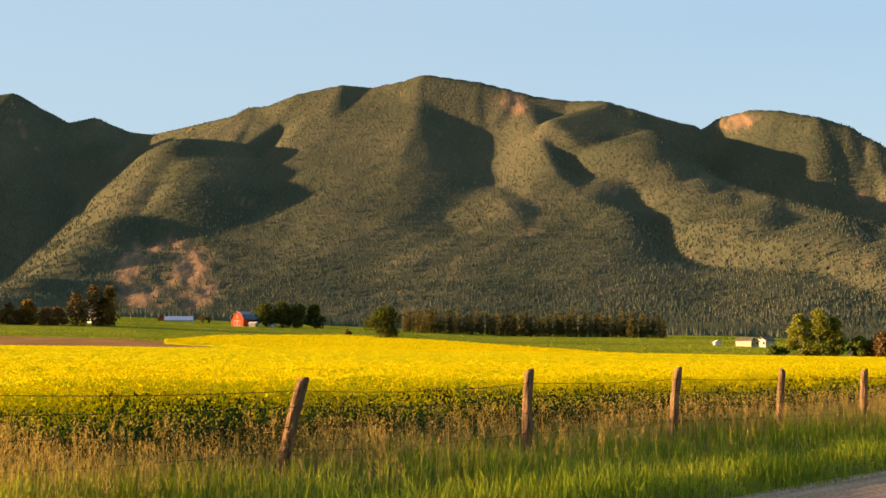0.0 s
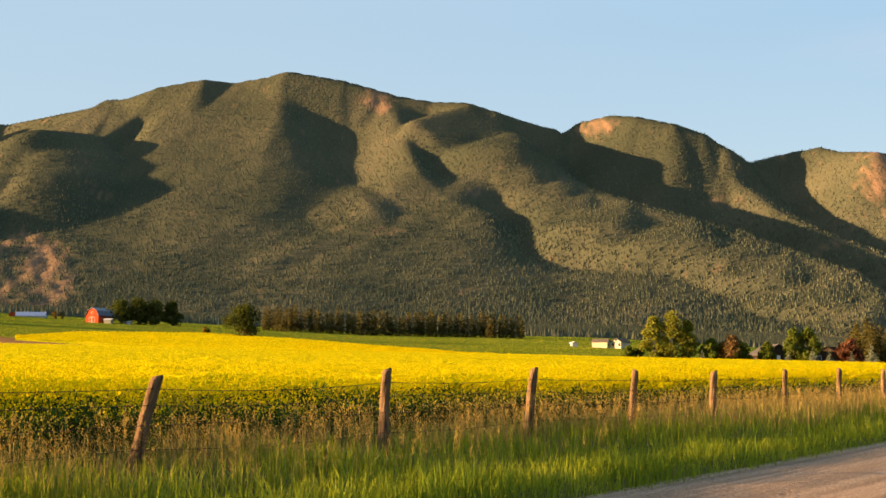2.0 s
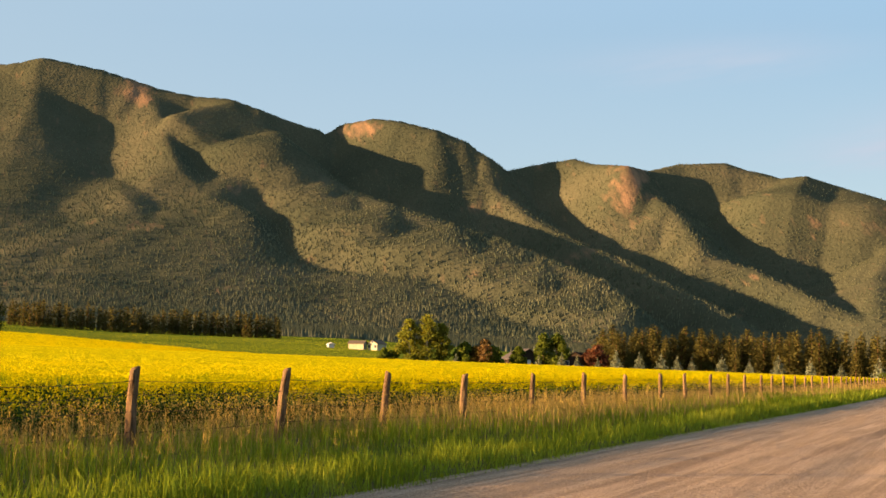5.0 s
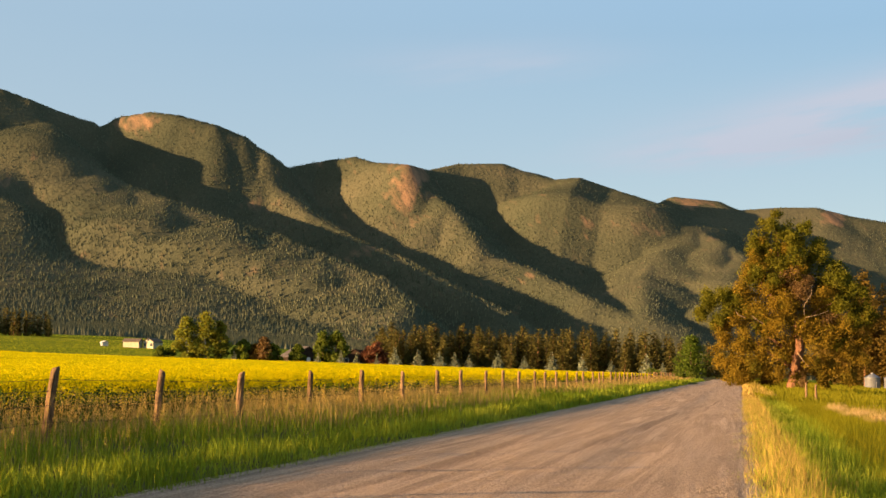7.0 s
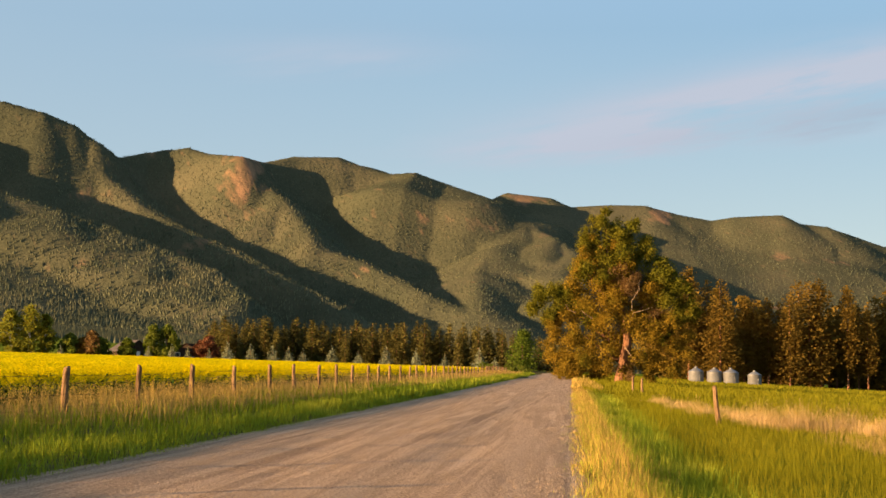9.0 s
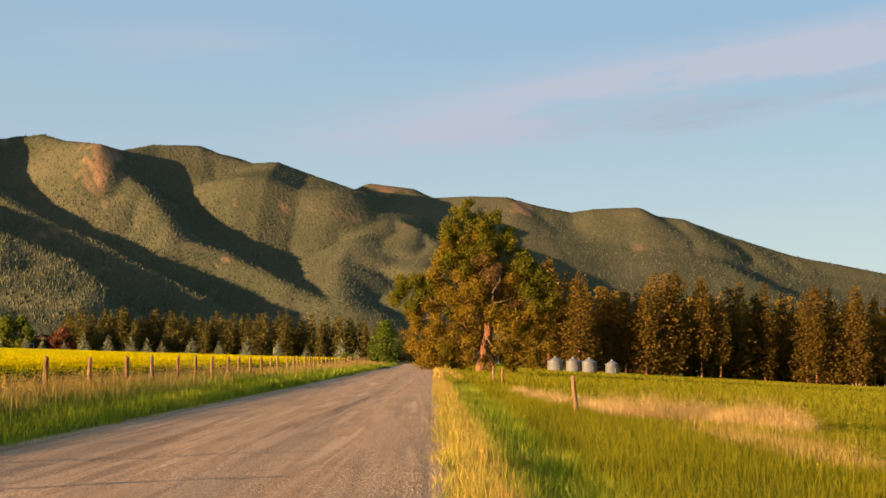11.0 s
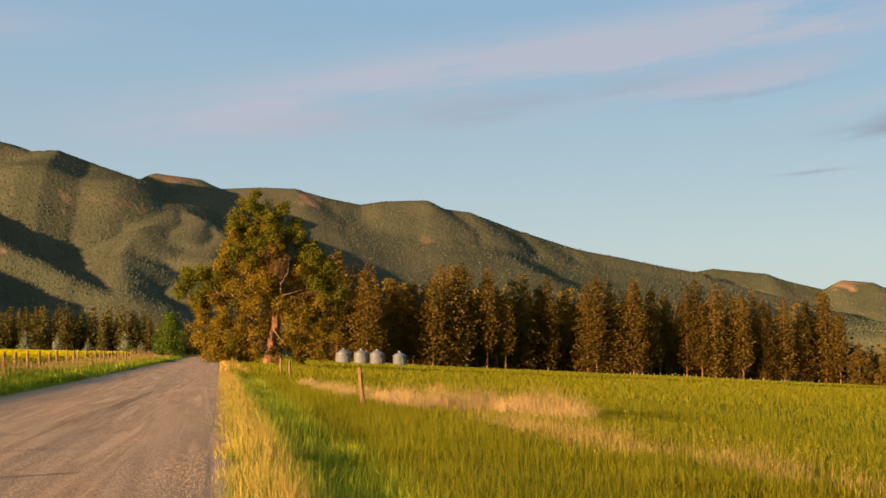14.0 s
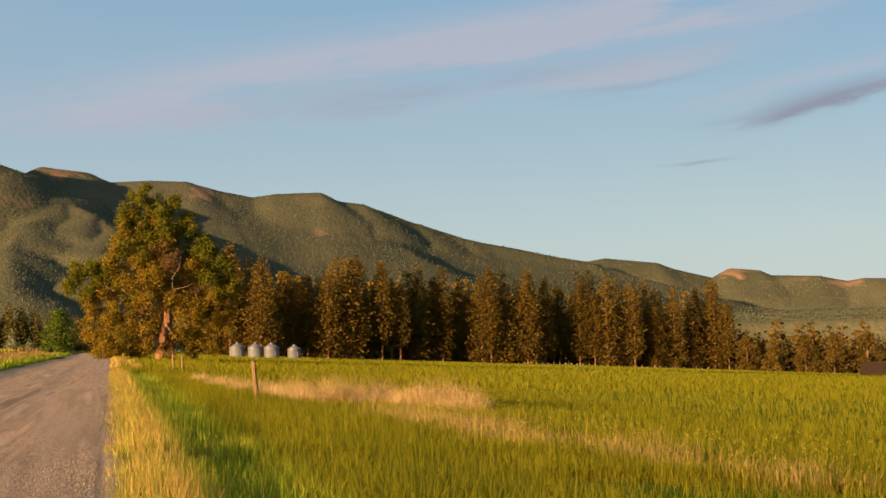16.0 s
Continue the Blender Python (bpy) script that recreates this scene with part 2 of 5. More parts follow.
M_LEAF_GOLD = leafy(material("yellow_green_leaves", [(0.082, 0.10, 0.013), (0.125, 0.13, 0.018)], 0.5, island=0.35, spread=0.15), (0.3, 0.26, 0.02), 0.3)
M_GOLD = leafy(material("golden_foliage", [(0.092, 0.065, 0.008), (0.135, 0.087, 0.010), (0.048, 0.048, 0.006)], 0.45, island=0.25), (0.25, 0.16, 0.015), 0.18)
M_BROWN_TREE = material("brown_lit_foliage", [(0.075, 0.052, 0.018), (0.12, 0.078, 0.026)], 0.3, island=0.4)
M_MAROON = leafy(material("maroon_leaves", [(0.07, 0.033, 0.017), (0.105, 0.05, 0.025)], 0.6, island=0.35), (0.25, 0.06, 0.03), 0.2)


def mountain_material():
    m = material("wooded_slope", [(0.041, 0.045, 0.028), (0.054, 0.055, 0.033), (0.070, 0.066, 0.040)], 0.004, bump=2.2, bump_scale=0.14, fine=0.16, speck=0.45)
    n, l = m.node_tree.nodes, m.node_tree.links
    b = n["Principled BSDF"]
    old = b.inputs["Base Color"].links[0].from_socket
    bare = n.new("ShaderNodeAttribute")
    bare.attribute_name = "bare"
    tex = n.new("ShaderNodeTexNoise")
    tex.inputs["Scale"].default_value, tex.inputs["Detail"].default_value = 1.0, 9
    tex.inputs["Roughness"].default_value = 0.65
    place = n.new("ShaderNodeTexCoord")
    steep = n.new("ShaderNodeMapping")
    steep.inputs["Scale"].default_value = (0.035, 0.008, 0.010)
    l.new(place.outputs["Object"], steep.inputs[0])
    l.new(steep.outputs[0], tex.inputs["Vector"])
    ramp = n.new("ShaderNodeValToRGB")
    ramp.color_ramp.elements[0].position, ramp.color_ramp.elements[0].color = 0.36, (0.095, 0.07, 0.045, 1)
    ramp.color_ramp.elements[1].position, ramp.color_ramp.elements[1].color = 0.66, (0.22, 0.13, 0.072, 1)
    l.new(tex.outputs["Fac"], ramp.inputs[0])
    # rock shows in streaks and gullies within the bare zones
    broken = n.new("ShaderNodeTexNoise")
    broken.inputs["Scale"].default_value, broken.inputs["Detail"].default_value = 2.3, 8
    l.new(steep.outputs[0], broken.inputs["Vector"])
    edge = n.new("ShaderNodeMath")
    edge.operation = "MULTIPLY_ADD"
    edge.inputs[1].default_value, edge.inputs[2].default_value = 2.6, -1.6
    l.new(broken.outputs["Fac"], edge.inputs[0])
    both = n.new("ShaderNodeMath")
    both.operation = "MULTIPLY_ADD"
    both.inputs[1].default_value = 1.35
    both.use_clamp = True
    l.new(bare.outputs["Fac"], both.inputs[0])
    l.new(edge.outputs[0], both.inputs[2])
    mix = n.new("ShaderNodeMix")
    mix.data_type = "RGBA"
    l.new(both.outputs[0], mix.inputs[0])
    l.new(old, mix.inputs[6])
    l.new(ramp.outputs[0], mix.inputs[7])
    l.new(mix.outputs[2], b.inputs["Base Color"])
    return m


M_MOUNTAIN = mountain_material()


# ---- mesh helpers ----
def raw_mesh(name, v, f, mats, index=None):
    """A mesh from arrays of places and of faces with the same number of corners each."""
    me = bpy.data.meshes.new(name)
    v, f = np.asarray(v, np.float32), np.asarray(f, np.int32)
    me.vertices.add(len(v))
    me.vertices.foreach_set("co", v.ravel())
    me.loops.add(f.size)
    me.loops.foreach_set("vertex_index", f.ravel())
    me.polygons.add(len(f))
    me.polygons.foreach_set("loop_start", np.arange(0, f.size, f.shape[1], dtype=np.int32))
    if index is not None:
        me.polygons.foreach_set("material_index", np.asarray(index, np.int32))
    for m in mats if isinstance(mats, (list, tuple)) else [mats]:
        me.materials.append(m)
    me.update(calc_edges=True)
    return me


def part(name, bm, mat, parent=None, label=""):
    me = bpy.data.meshes.new(name)
    bm.to_mesh(me)
    bm.free()
    me.materials.append(mat)
    ob = new(name, me)
    ob.parent = parent
    return tagged(ob, label) if label else ob


def piece(name, me, parent=None, label=""):
    ob = new(name, me)
    ob.parent = parent
    return tagged(ob, label) if label else ob


def thing(name, label, category, group="", m=None):
    ob = tagged(new(name), label, category, group)
    if m is not None:
        ob.matrix_basis = m
    return ob


def tube(bm, path, radii, sides=8):
    """A tapered tube along a path, added to bm."""
    rings, path = [], [Vector(p) for p in path]
    for i, p in enumerate(path):
        d = (path[min(i + 1, len(path) - 1)] - path[max(i - 1, 0)]).normalized()
        q = Vector((0, 0, 1)).rotation_difference(d)
        rings.append([bm.verts.new(p + q @ Vector((math.cos(k * 2 * math.pi / sides) * radii[i], math.sin(k * 2 * math.pi / sides) * radii[i], 0))) for k in range(sides)])
    for a, b in zip(rings, rings[1:]):
        for k in range(sides):
            bm.faces.new((a[k], a[(k + 1) % sides], b[(k + 1) % sides], b[k]))
    bm.faces.new(reversed(rings[0]))
    bm.faces.new(rings[-1])


def box(bm, x0, x1, y0, y1, z0, z1):
    v = [bm.verts.new((x, y, z)) for z in (z0, z1) for x, y in ((x0, y0), (x1, y0), (x1, y1), (x0, y1))]
    for q in ((3, 2, 1, 0), (4, 5, 6, 7), (0, 1, 5, 4), (1, 2, 6, 5), (2, 3, 7, 6), (3, 0, 4, 7)):
        bm.faces.new([v[i] for i in q])


# ---- the lie of the land ----
ROAD = 37.45                      # the road's bearing
ROAD_L, ROAD_R = -6.55, 0.05       # its edges, metres right of the camera
FENCE = -10.2
RISE = 0.0075
ca, sa = math.cos(radians(ROAD)), math.sin(radians(ROAD))
rng = np.random.default_rng(7)


def along(x, y):
    """Metres along the road and to its right."""
    return x * sa + y * ca, x * ca - y * sa


def plan(u, v):
    return u * sa + v * ca, u * ca - v * sa


def smooth(a, b, x):
    t = np.clip((x - a) / (b - a), 0, 1)
    return t * t * (3 - 2 * t)


def wave(x, y, size, seed=0):
    """A cheap rolling unevenness between -1 and 1."""
    s = seed * 1.7
    return (np.sin(x / size + s) * np.cos(y / size * 1.13 - s * 2) + 0.6 * np.sin((x * 0.6 + y * 0.9) / size * 1.9 + s * 3) + 0.4 * np.cos((x * 0.8 - y * 0.7) / size * 3.3 + s)) / 2


def ground_z(x, y):
    x, y = np.asarray(x, float), np.asarray(y, float)
    u, v = along(x, y)
    r, az = np.hypot(x, y), np.degrees(np.arctan2(x, y))
    z = RISE * np.clip(u, -400, 900)
    left = 0.022 * np.clip(FENCE - 2.4 - v, 0, 700) + 0.08 * smooth(-6.6, -7.4, v) + 0.17 * smooth(-7.4, -10.4, v)
    right = -0.20 * smooth(0.5, 1.6, v) - 0.10 * smooth(2.5, 5.0, v) - 0.048 * np.clip(v - 4.7, 0, 420)
    z = z + np.where(v < -3, left, right)
    hill = np.interp(az, [-60, -13, -8, 3, 12, 30], [16, 16, 14, 10, 10, 0])
    z = z + hill * np.clip((r - 430) / 400, 0, 2.2)
    z = z + 0.04 * np.clip(r - 1300, 0, 900) * smooth(60, 20, np.abs(az - 5))
    bed = smooth(ROAD_L - 0.5, ROAD_L + 0.2, v) * smooth(ROAD_R + 0.5, ROAD_R - 0.2, v)
    return z - 0.06 * bed + (1 - bed) * (0.05 * wave(x, y, 1.9, 1) * smooth(300, 20, r) + 0.15 * wave(x, y, 23, 2) * smooth(8, 60, r))


def on_ground(az, d):
    x, y = math.sin(radians(az)) * d, math.cos(radians(az)) * d
    return Vector((x, y, float(ground_z(x, y))))


def polar_sheet(azs, rs, height):
    a, r = np.meshgrid(np.radians(azs), rs, indexing="ij")
    x, y = np.sin(a) * r, np.cos(a) * r
    v = np.stack([x, y, height(x, y)], -1).reshape(-1, 3)
    n, m = len(azs), len(rs)
    i = (np.arange(n - 1)[:, None] * m + np.arange(m - 1)).ravel()
    return v, np.stack([i, i + 1, i + m + 1, i + m], -1)


# one sheet of ground out to the horizon
rs = np.concatenate([np.arange(0.0, 30, 0.6), np.geomspace(30, 1200, 150), np.geomspace(1230, 4900, 25)])
azs = np.concatenate([np.arange(-180, -30, 6.0), np.arange(-30, 80, 0.75), np.arange(80, 181, 5.0)])
azs[-1] = 180
v, f = polar_sheet(azs, rs, ground_z)
mid = v[f].mean(1)
v_ = along(mid[:, 0], mid[:, 1])[1]
r_, az_ = np.hypot(mid[:, 0], mid[:, 1]), np.degrees(np.arctan2(mid[:, 0], mid[:, 1]))
kind = np.where((v_ < -15) & (r_ > 300) | (v_ > 1.5) | (r_ > 500), 1, 0)
kind = np.where(r_ > 930, 3, kind)
kind = np.where((az_ < -7.5 - 0.06 * (r_ - 430)) & (r_ > 420) & (r_ < 525), 2, kind)
ground = tagged(new("ground", raw_mesh("ground", v, f, [M_SOIL, M_MEADOW, M_TILLED, M_MOUNTAIN], kind)), "valley floor of dry soil and green meadow", "ground", kind="structure")
for p_ in ground.data.polygons:
    p_.use_smooth = True

# the gravel road, slightly crowned
us = np.concatenate([np.arange(-40, 60, 1.0), np.arange(60, 331, 5.0)])
vs = np.concatenate([[ROAD_L - 0.35], np.linspace(ROAD_L, ROAD_R, 29), [ROAD_R + 0.4]])
U, V = np.meshgrid(us, vs, indexing="ij")
edge = np.where((V == ROAD_L) | (V == ROAD_R), 0.06 * wave(U, V, 3.1, 4) + 0.015 * wave(U, V, 0.9, 5), 0)
crown = 0.012 + 0.035 * (1 - ((V - (ROAD_L + ROAD_R) / 2) / 3.4) ** 2) + 0.010 * wave(U, V * 3, 2.1, 3) - 0.012 * (np.abs(np.abs(V + 3.0) - 1.2) < 0.5)
crown = np.where((V < ROAD_L - 0.1) | (V > ROAD_R + 0.1), -0.012, crown)
vv = np.stack([V + edge, U, RISE * U + crown], -1).reshape(-1, 3)
i = (np.arange(len(us) - 1)[:, None] * len(vs) + np.arange(len(vs) - 1)).ravel()
road = tagged(new("road", raw_mesh("road", vv, np.stack([i, i + 1, i + len(vs) + 1, i + len(vs)], -1), M_GRAVEL)), "pale grey gravel road with wheel tracks", "road", kind="structure")
road.matrix_basis = pose(0, 0, 0, 0, 0, -ROAD)
for p_ in road.data.polygons:
    p_.use_smooth = True

# ---- mountains ----
# Each ridge: bearing, elevation angle and distance from the valley, node by node.
CREST_LEFT = [(-30, 6, 4700), (-24, 8.5, 4750), (-19.5, 10.9, 4750), (-17.7, 11.24, 4750), (-16.5, 10.63, 4720), (-15.5, 10.19, 4700), (-14.5, 10.44, 4700), (-13, 9.91, 4650), (-12.1, 9.85, 4550)]
CREST_MAIN = [(-12.1, 9.85, 4400), (-9.1, 10.64, 4150), (-7.25, 11.22, 4050), (-6.07, 11.71, 4000), (-4.29, 12.1, 3950), (-2.97, 12.0, 3950), (-1.66, 12.29, 3900), (-0.79, 12.57, 3880), (1.58, 12.24, 3810), (2.78, 11.95, 3770), (3.98, 11.63, 3740), (5.4, 11.42, 3710), (6.83, 11.4, 3650), (8, 11.04, 3600), (9.17, 10.64, 3600), (10.44, 10.32, 3590), (10.83, 10.1, 3590)]
CREST_KNOB = [(10.83, 10.1, 3590), (11.6, 10.56, 3630), (12.87, 10.83, 3580), (14, 10.76, 3530), (15.5, 10.43, 3470), (16.6, 10.06, 3460), (17.64, 9.38, 3420), (18.49, 8.75, 3470)]
CREST_CRAG = [(18.49, 8.75, 3470), (19.8, 9.06, 3520), (21.35, 9.3, 3490), (22.18, 9.09, 3430), (23.56, 9.03, 3320), (24.44, 8.8, 3380), (25.85, 9.11, 3440), (27.61, 9.1, 3450), (28.54, 8.82, 3440), (29.93, 8.46, 3420), (30.85, 8.54, 3380), (32.21, 8.08, 3380), (34.15, 7.3, 3430)]
CREST_FAR = [(34.15, 7.3, 3650), (34.8, 7.72, 3650), (36.46, 7.51, 3660), (37.41, 7.14, 3670), (39.06, 7.2, 3680), (40.46, 7.19, 3690), (41.85, 6.79, 3700), (43.23, 6.54, 3710), (44.15, 6.67, 3710), (45.95, 6.71, 3720), (46.62, 6.38, 3730), (47.73, 6.22, 3730), (50.07, 5.36, 3750), (52.12, 4.68, 3760), (55.07, 4.04, 3780), (57.2, 3.6, 3790), (60, 2.7, 3810), (64, 1.6, 3830)]
CREST_LAST = [(56.5, 3.5, 4700), (57.9, 3.74, 4700), (59.97, 3.5, 4700), (60.9, 3.17, 4700), (62.36, 2.8, 4700), (63.06, 3.18, 4700), (64.07, 3.08, 4700), (64.62, 2.85, 4700), (66.5, 2.77, 4700), (67.6, 2.53, 4700), (68.25, 2.62, 4700), (72, 2.5, 4700), (85, 2.0, 4700)]
SPURS, FOLDS = [], []


def spur(left, right, *nodes):
    """A spur that stands clear of the range, told from its top down, with the steepness of its two flanks."""
    SPURS.append((nodes, left, right))


def fold(left, right, *nodes):
    """A rib (or, below zero, a gully) on the range's front: bearing, elevation angle and height node by node, and how wide its two sides are."""
    FOLDS.append((nodes, left, right))


# unseen spur left of the view, added to shade the left mountain
spur(0.9, 0.9, (-24, 10.5, 4650), (-24.5, 8.5, 4250), (-25, 6, 3900), (-25.5, 3, 3600))
# the west end of the main mountain
spur(0.5, 0.1, (-8.2, 11.09, 4110), (-10.3, 9.52, 3950), (-12.1, 7.73, 3750), (-13.3, 6.43, 3600), (-14.7, 5.13, 3430), (-16.5, 3.95, 3250), (-18.0, 3.24, 3120), (-19.6, 2.32, 2950))
spur(0.32, 0.42, (-7.9, 10.86, 4040), (-9.0, 9.4, 3820), (-9.2, 8.5, 3660))
fold(160, 340, (-4.4, 12.06, 0), (-5.4, 11.15, 8), (-6.3, 10.09, 12), (-6.9, 8.74, 14), (-8.4, 7.52, 14), (-10.2, 6.39, 15), (-11.6, 5.54, 16), (-13.3, 4.24, 16), (-15.1, 3.06, 8))
fold(120, 120, (-7.5, 10.3, -15), (-7.8, 9.2, -30), (-8.3, 8.4, -10), (-8.6, 8.0, 0))
# its south face, under the summit: the summit rib, then gullies and ribs by turns
fold(380, 90, (-0.8, 12.4, 4), (-1.0, 11.3, 17), (-1.5, 10.0, 20), (-2.0, 8.6, 15), (-2.2, 7.2, 7), (-2.3, 6.2, 0))
fold(150, 150, (0.8, 11.9, -10), (1.2, 10.5, -36), (1.8, 9.0, -42), (2.0, 8.0, -36), (1.2, 7.2, -26), (0.6, 6.3, -14), (0.0, 5.6, 0))
fold(140, 70, (2.7, 11.9, 5), (3.7, 10.8, 15), (4.1, 9.8, 30), (4.8, 8.6, 35), (5.6, 7.6, 15), (5.0, 6.6, 0))
fold(70, 70, (5.0, 10.8, -5), (5.3, 9.5, -25), (5.8, 8.4, -20), (6.0, 7.6, 0))
fold(120, 70, (2.1, 8.1, 10), (2.4, 7.5, 20), (3.3, 6.3, 15), (2.0, 5.7, 12), (0.4, 5.3, 14), (-1.3, 4.6, 12), (-3.2, 3.6, 0))
fold(160, 320, (6.6, 11.3, 0), (7.3, 10.5, 10), (6.6, 9.45, 14), (6.0, 7.9, 14), (6.2, 7.0, 14), (4.2, 6.07, 16), (2.0, 5.0, 16), (0.4, 4.07, 14), (-0.6, 2.9, 0))
fold(200, 50, (6.2, 7.1, 14), (7.4, 6.9, 24), (7.3, 6.4, 12))
fold(110, 110, (8.3, 6.4, -26), (9.2, 6.0, -20))
# the long shoulder that falls to the east, and those of the knob and the crag behind it
spur(0.35, 0.9, (7.2, 11.3, 3630), (8.7, 10.15, 3510), (9.6, 9.19, 3410), (10.8, 8.42, 3300), (12.1, 7.75, 3160), (13.6, 7.3, 3010), (16.2, 6.51, 2850), (18.1, 5.96, 2780), (20.0, 5.2, 2650), (22.4, 4.29, 2480), (23.8, 3.17, 2280))
spur(0.9, 0.7, (15.1, 10.5, 3520), (16.2, 9.7, 3480), (17.3, 8.75, 3390), (18.5, 7.7, 3280), (19.7, 6.78, 3140), (21.4, 5.86, 2970), (23.3, 5.13, 2800), (24.7, 4.36, 2660), (26.2, 3.62, 2520), (27.6, 2.98, 2410))
spur(0.7, 0.7, (23.7, 8.97, 3440), (24.3, 8.15, 3320), (25.3, 7.36, 3190), (26.3, 6.2, 3010), (26.7, 5.39, 2880), (28.6, 4.83, 2810), (30.1, 4.1, 2700), (31.5, 3.41, 2580), (32.9, 2.88, 2520))
spur(0.35, 0.9, (30.9, 8.48, 3390), (32.2, 8.0, 3380), (34.1, 7.2, 3380), (35.5, 6.45, 3250), (36.8, 5.81, 3080), (37.7, 5.15, 2950), (38.1, 3.98, 2700))
spur(0.5, 0.4, (35.5, 5.86, 3120), (34.3, 5.49, 3000), (33.5, 4.42, 2800), (33.7, 2.89, 2500))
# the far end of the range
fold(200, 90, (36.8, 7.38, 5), (38.0, 6.5, 16), (39.4, 5.7, 12), (41.3, 4.8, 0))
fold(220, 110, (40.6, 6.97, 0), (42.0, 5.45, 10), (43.2, 4.04, 10), (45.0, 2.62, 0))
fold(250, 70, (47.4, 6.2, 0), (48.9, 4.71, 8), (49.8, 4.17, 20), (51.2, 3.38, 20), (52.9, 2.64, 8))
MASSIFS = [(c, w, w) for c, w in zip((CREST_LEFT, CREST_MAIN, CREST_KNOB, CREST_CRAG, CREST_FAR, CREST_LAST), (0.6, 1.1, 1.1, 1.1, 0.6, 0.6))]
WEST_END = [(-19.6, 2.32, 2950), (-18.0, 3.24, 3120), (-16.5, 3.95, 3250), (-14.7, 5.13, 3430), (-13.3, 6.43, 3600), (-12.1, 7.73, 3750), (-10.3, 9.52, 3950)]
SKYLINE = np.array(sorted(WEST_END + CREST_MAIN[2:] + CREST_KNOB[1:] + CREST_CRAG[1:] + [(34.3, 7.4, 3650)] + CREST_FAR[1:]))
SKY_AZ = np.arange(-34, 82, 0.25)
even = np.convolve(np.ones(13) / 13, np.ones(9) / 9)
SKY_TOP, SKY_FAR = [np.convolve(np.pad(np.interp(SKY_AZ, SKYLINE[:, 0], SKYLINE[:, k]), 10, "edge"), even, "valid") for k in (1, 2)]


def ridge_points(nodes):
    out = []
    for az, el, d in nodes:
        b = bearing(az)
        out.append((b.x * d, b.y * d, EYE - 1 + d * math.tan(radians(el))))
    return np.array(out)


def open_face(x, y):
    """The range's plain front between foot and skyline, hollowed a little between the spurs."""
    az, r = np.degrees(np.arctan2(x, y)), np.hypot(x, y)
    foot = np.interp(az, [-20, -14, -9, 0, 6, 23, 35, 45, 60], [2400, 2400, 2300, 2150, 1980, 1780, 2050, 2600, 3000])
    top, far = np.interp(az, SKY_AZ, SKY_TOP) - 0.15, np.interp(az, SKY_AZ, SKY_FAR)
    q = np.clip((r - foot) / (far - foot), 0, 1)
    low = np.interp(az, [8, 20, 24, 30, 35, 37, 44], [0, 8, 60, 70, 40, 10, 0])
    high = np.interp(az, [8, 12, 20, 30, 35, 37, 44], [0, 115, 110, 90, 50, 20, 0])
    hollow = low + (high - low) * smooth(0.42, 0.66, q)
    return r * np.tan(np.radians(1.0 + (top - 1.0) * q ** 1.25)) - hollow * smooth(0, 0.3, q) - 80 * smooth(0.05, 0.0, q) - 0.8 * np.maximum(r - far, 0)


def fold_points(nodes):
    """Where on the front each node lies, and its height over it."""
    out, r = [], np.arange(1700.0, 4700, 10)
    for az, el, h in nodes:
        b = bearing(az)
        over = open_face(b.x * r, b.y * r) + h - (EYE - 1 + r * math.tan(radians(el)))
        d = r[np.argmax(over > 0)] if (over > 0).any() else r[np.argmax(over)]
        out.append((b.x * d, b.y * d, h))
    return np.array(out)


def beside(x, y, a, b):
    """How far each place is from the line from a to b, where along it, and on which side (1: the camera's right)."""
    d = b - a
    run = math.hypot(d[0], d[1]) + 1e-6
    t = np.clip(((x - a[0]) * d[0] + (y - a[1]) * d[1]) / run ** 2, 0, 1)
    gx, gy = x - a[0] - t * d[0], y - a[1] - t * d[1]
    gap = np.hypot(gx, gy)
    return gap, t, smooth(-0.6, 0.6, (gx * -d[1] + gy * d[0]) / run / (gap + 1))


def mountain_z(x, y):
    """The front with its folds, and over it the crests and clear spurs, with broken ground on the flanks."""
    shift = 9 * wave(x, y, 130, 5) + 6 * wave(x, y, 61, 6)
    ribs, gullies, near = np.zeros(x.shape), np.zeros(x.shape), np.full(x.shape, 1e9)
    for nodes, left, right in FOLDS:
        p = fold_points(nodes)
        for a, b in zip(p, p[1:]):
            gap, t, side = beside(x, y, a, b)
            away = (np.sqrt(gap * gap + 64) - 8 + 0.7 * shift * smooth(0, 120, gap)) / (left + (right - left) * side)
            h = a[2] + t * (b[2] - a[2])
            if min(a[2], b[2]) < 0:
                gullies = np.minimum(gullies, h * smooth(1.0, 0.0, away))
            else:
                ribs = np.maximum(ribs, h * np.clip(1 - away, 0, 1))
    best = open_face(x, y) + ribs + gullies
    for nodes, left, right in MASSIFS + SPURS:
        p, whole = ridge_points(nodes), np.full(x.shape, -900.0)
        for a, b in zip(p, p[1:]):
            gap, t, side = beside(x, y, a, b)
            flank = left + (right - left) * side
            away = np.maximum(np.sqrt(gap * gap + 256) - 16 + shift * smooth(0, 160, gap), 0)
            whole = np.maximum(whole, a[2] + t * (b[2] - a[2]) - flank * away - np.maximum(1.0 - flank, 0) * np.maximum(away - 190, 0))
            near = np.minimum(near, gap)
        best = np.maximum(best, whole)
    rough = 2.5 * wave(x, y, 71, 8) + 1.2 * wave(x + 40 * wave(x, y, 110, 16), y, 31, 9)
    return best + rough * smooth(10, 110, near)


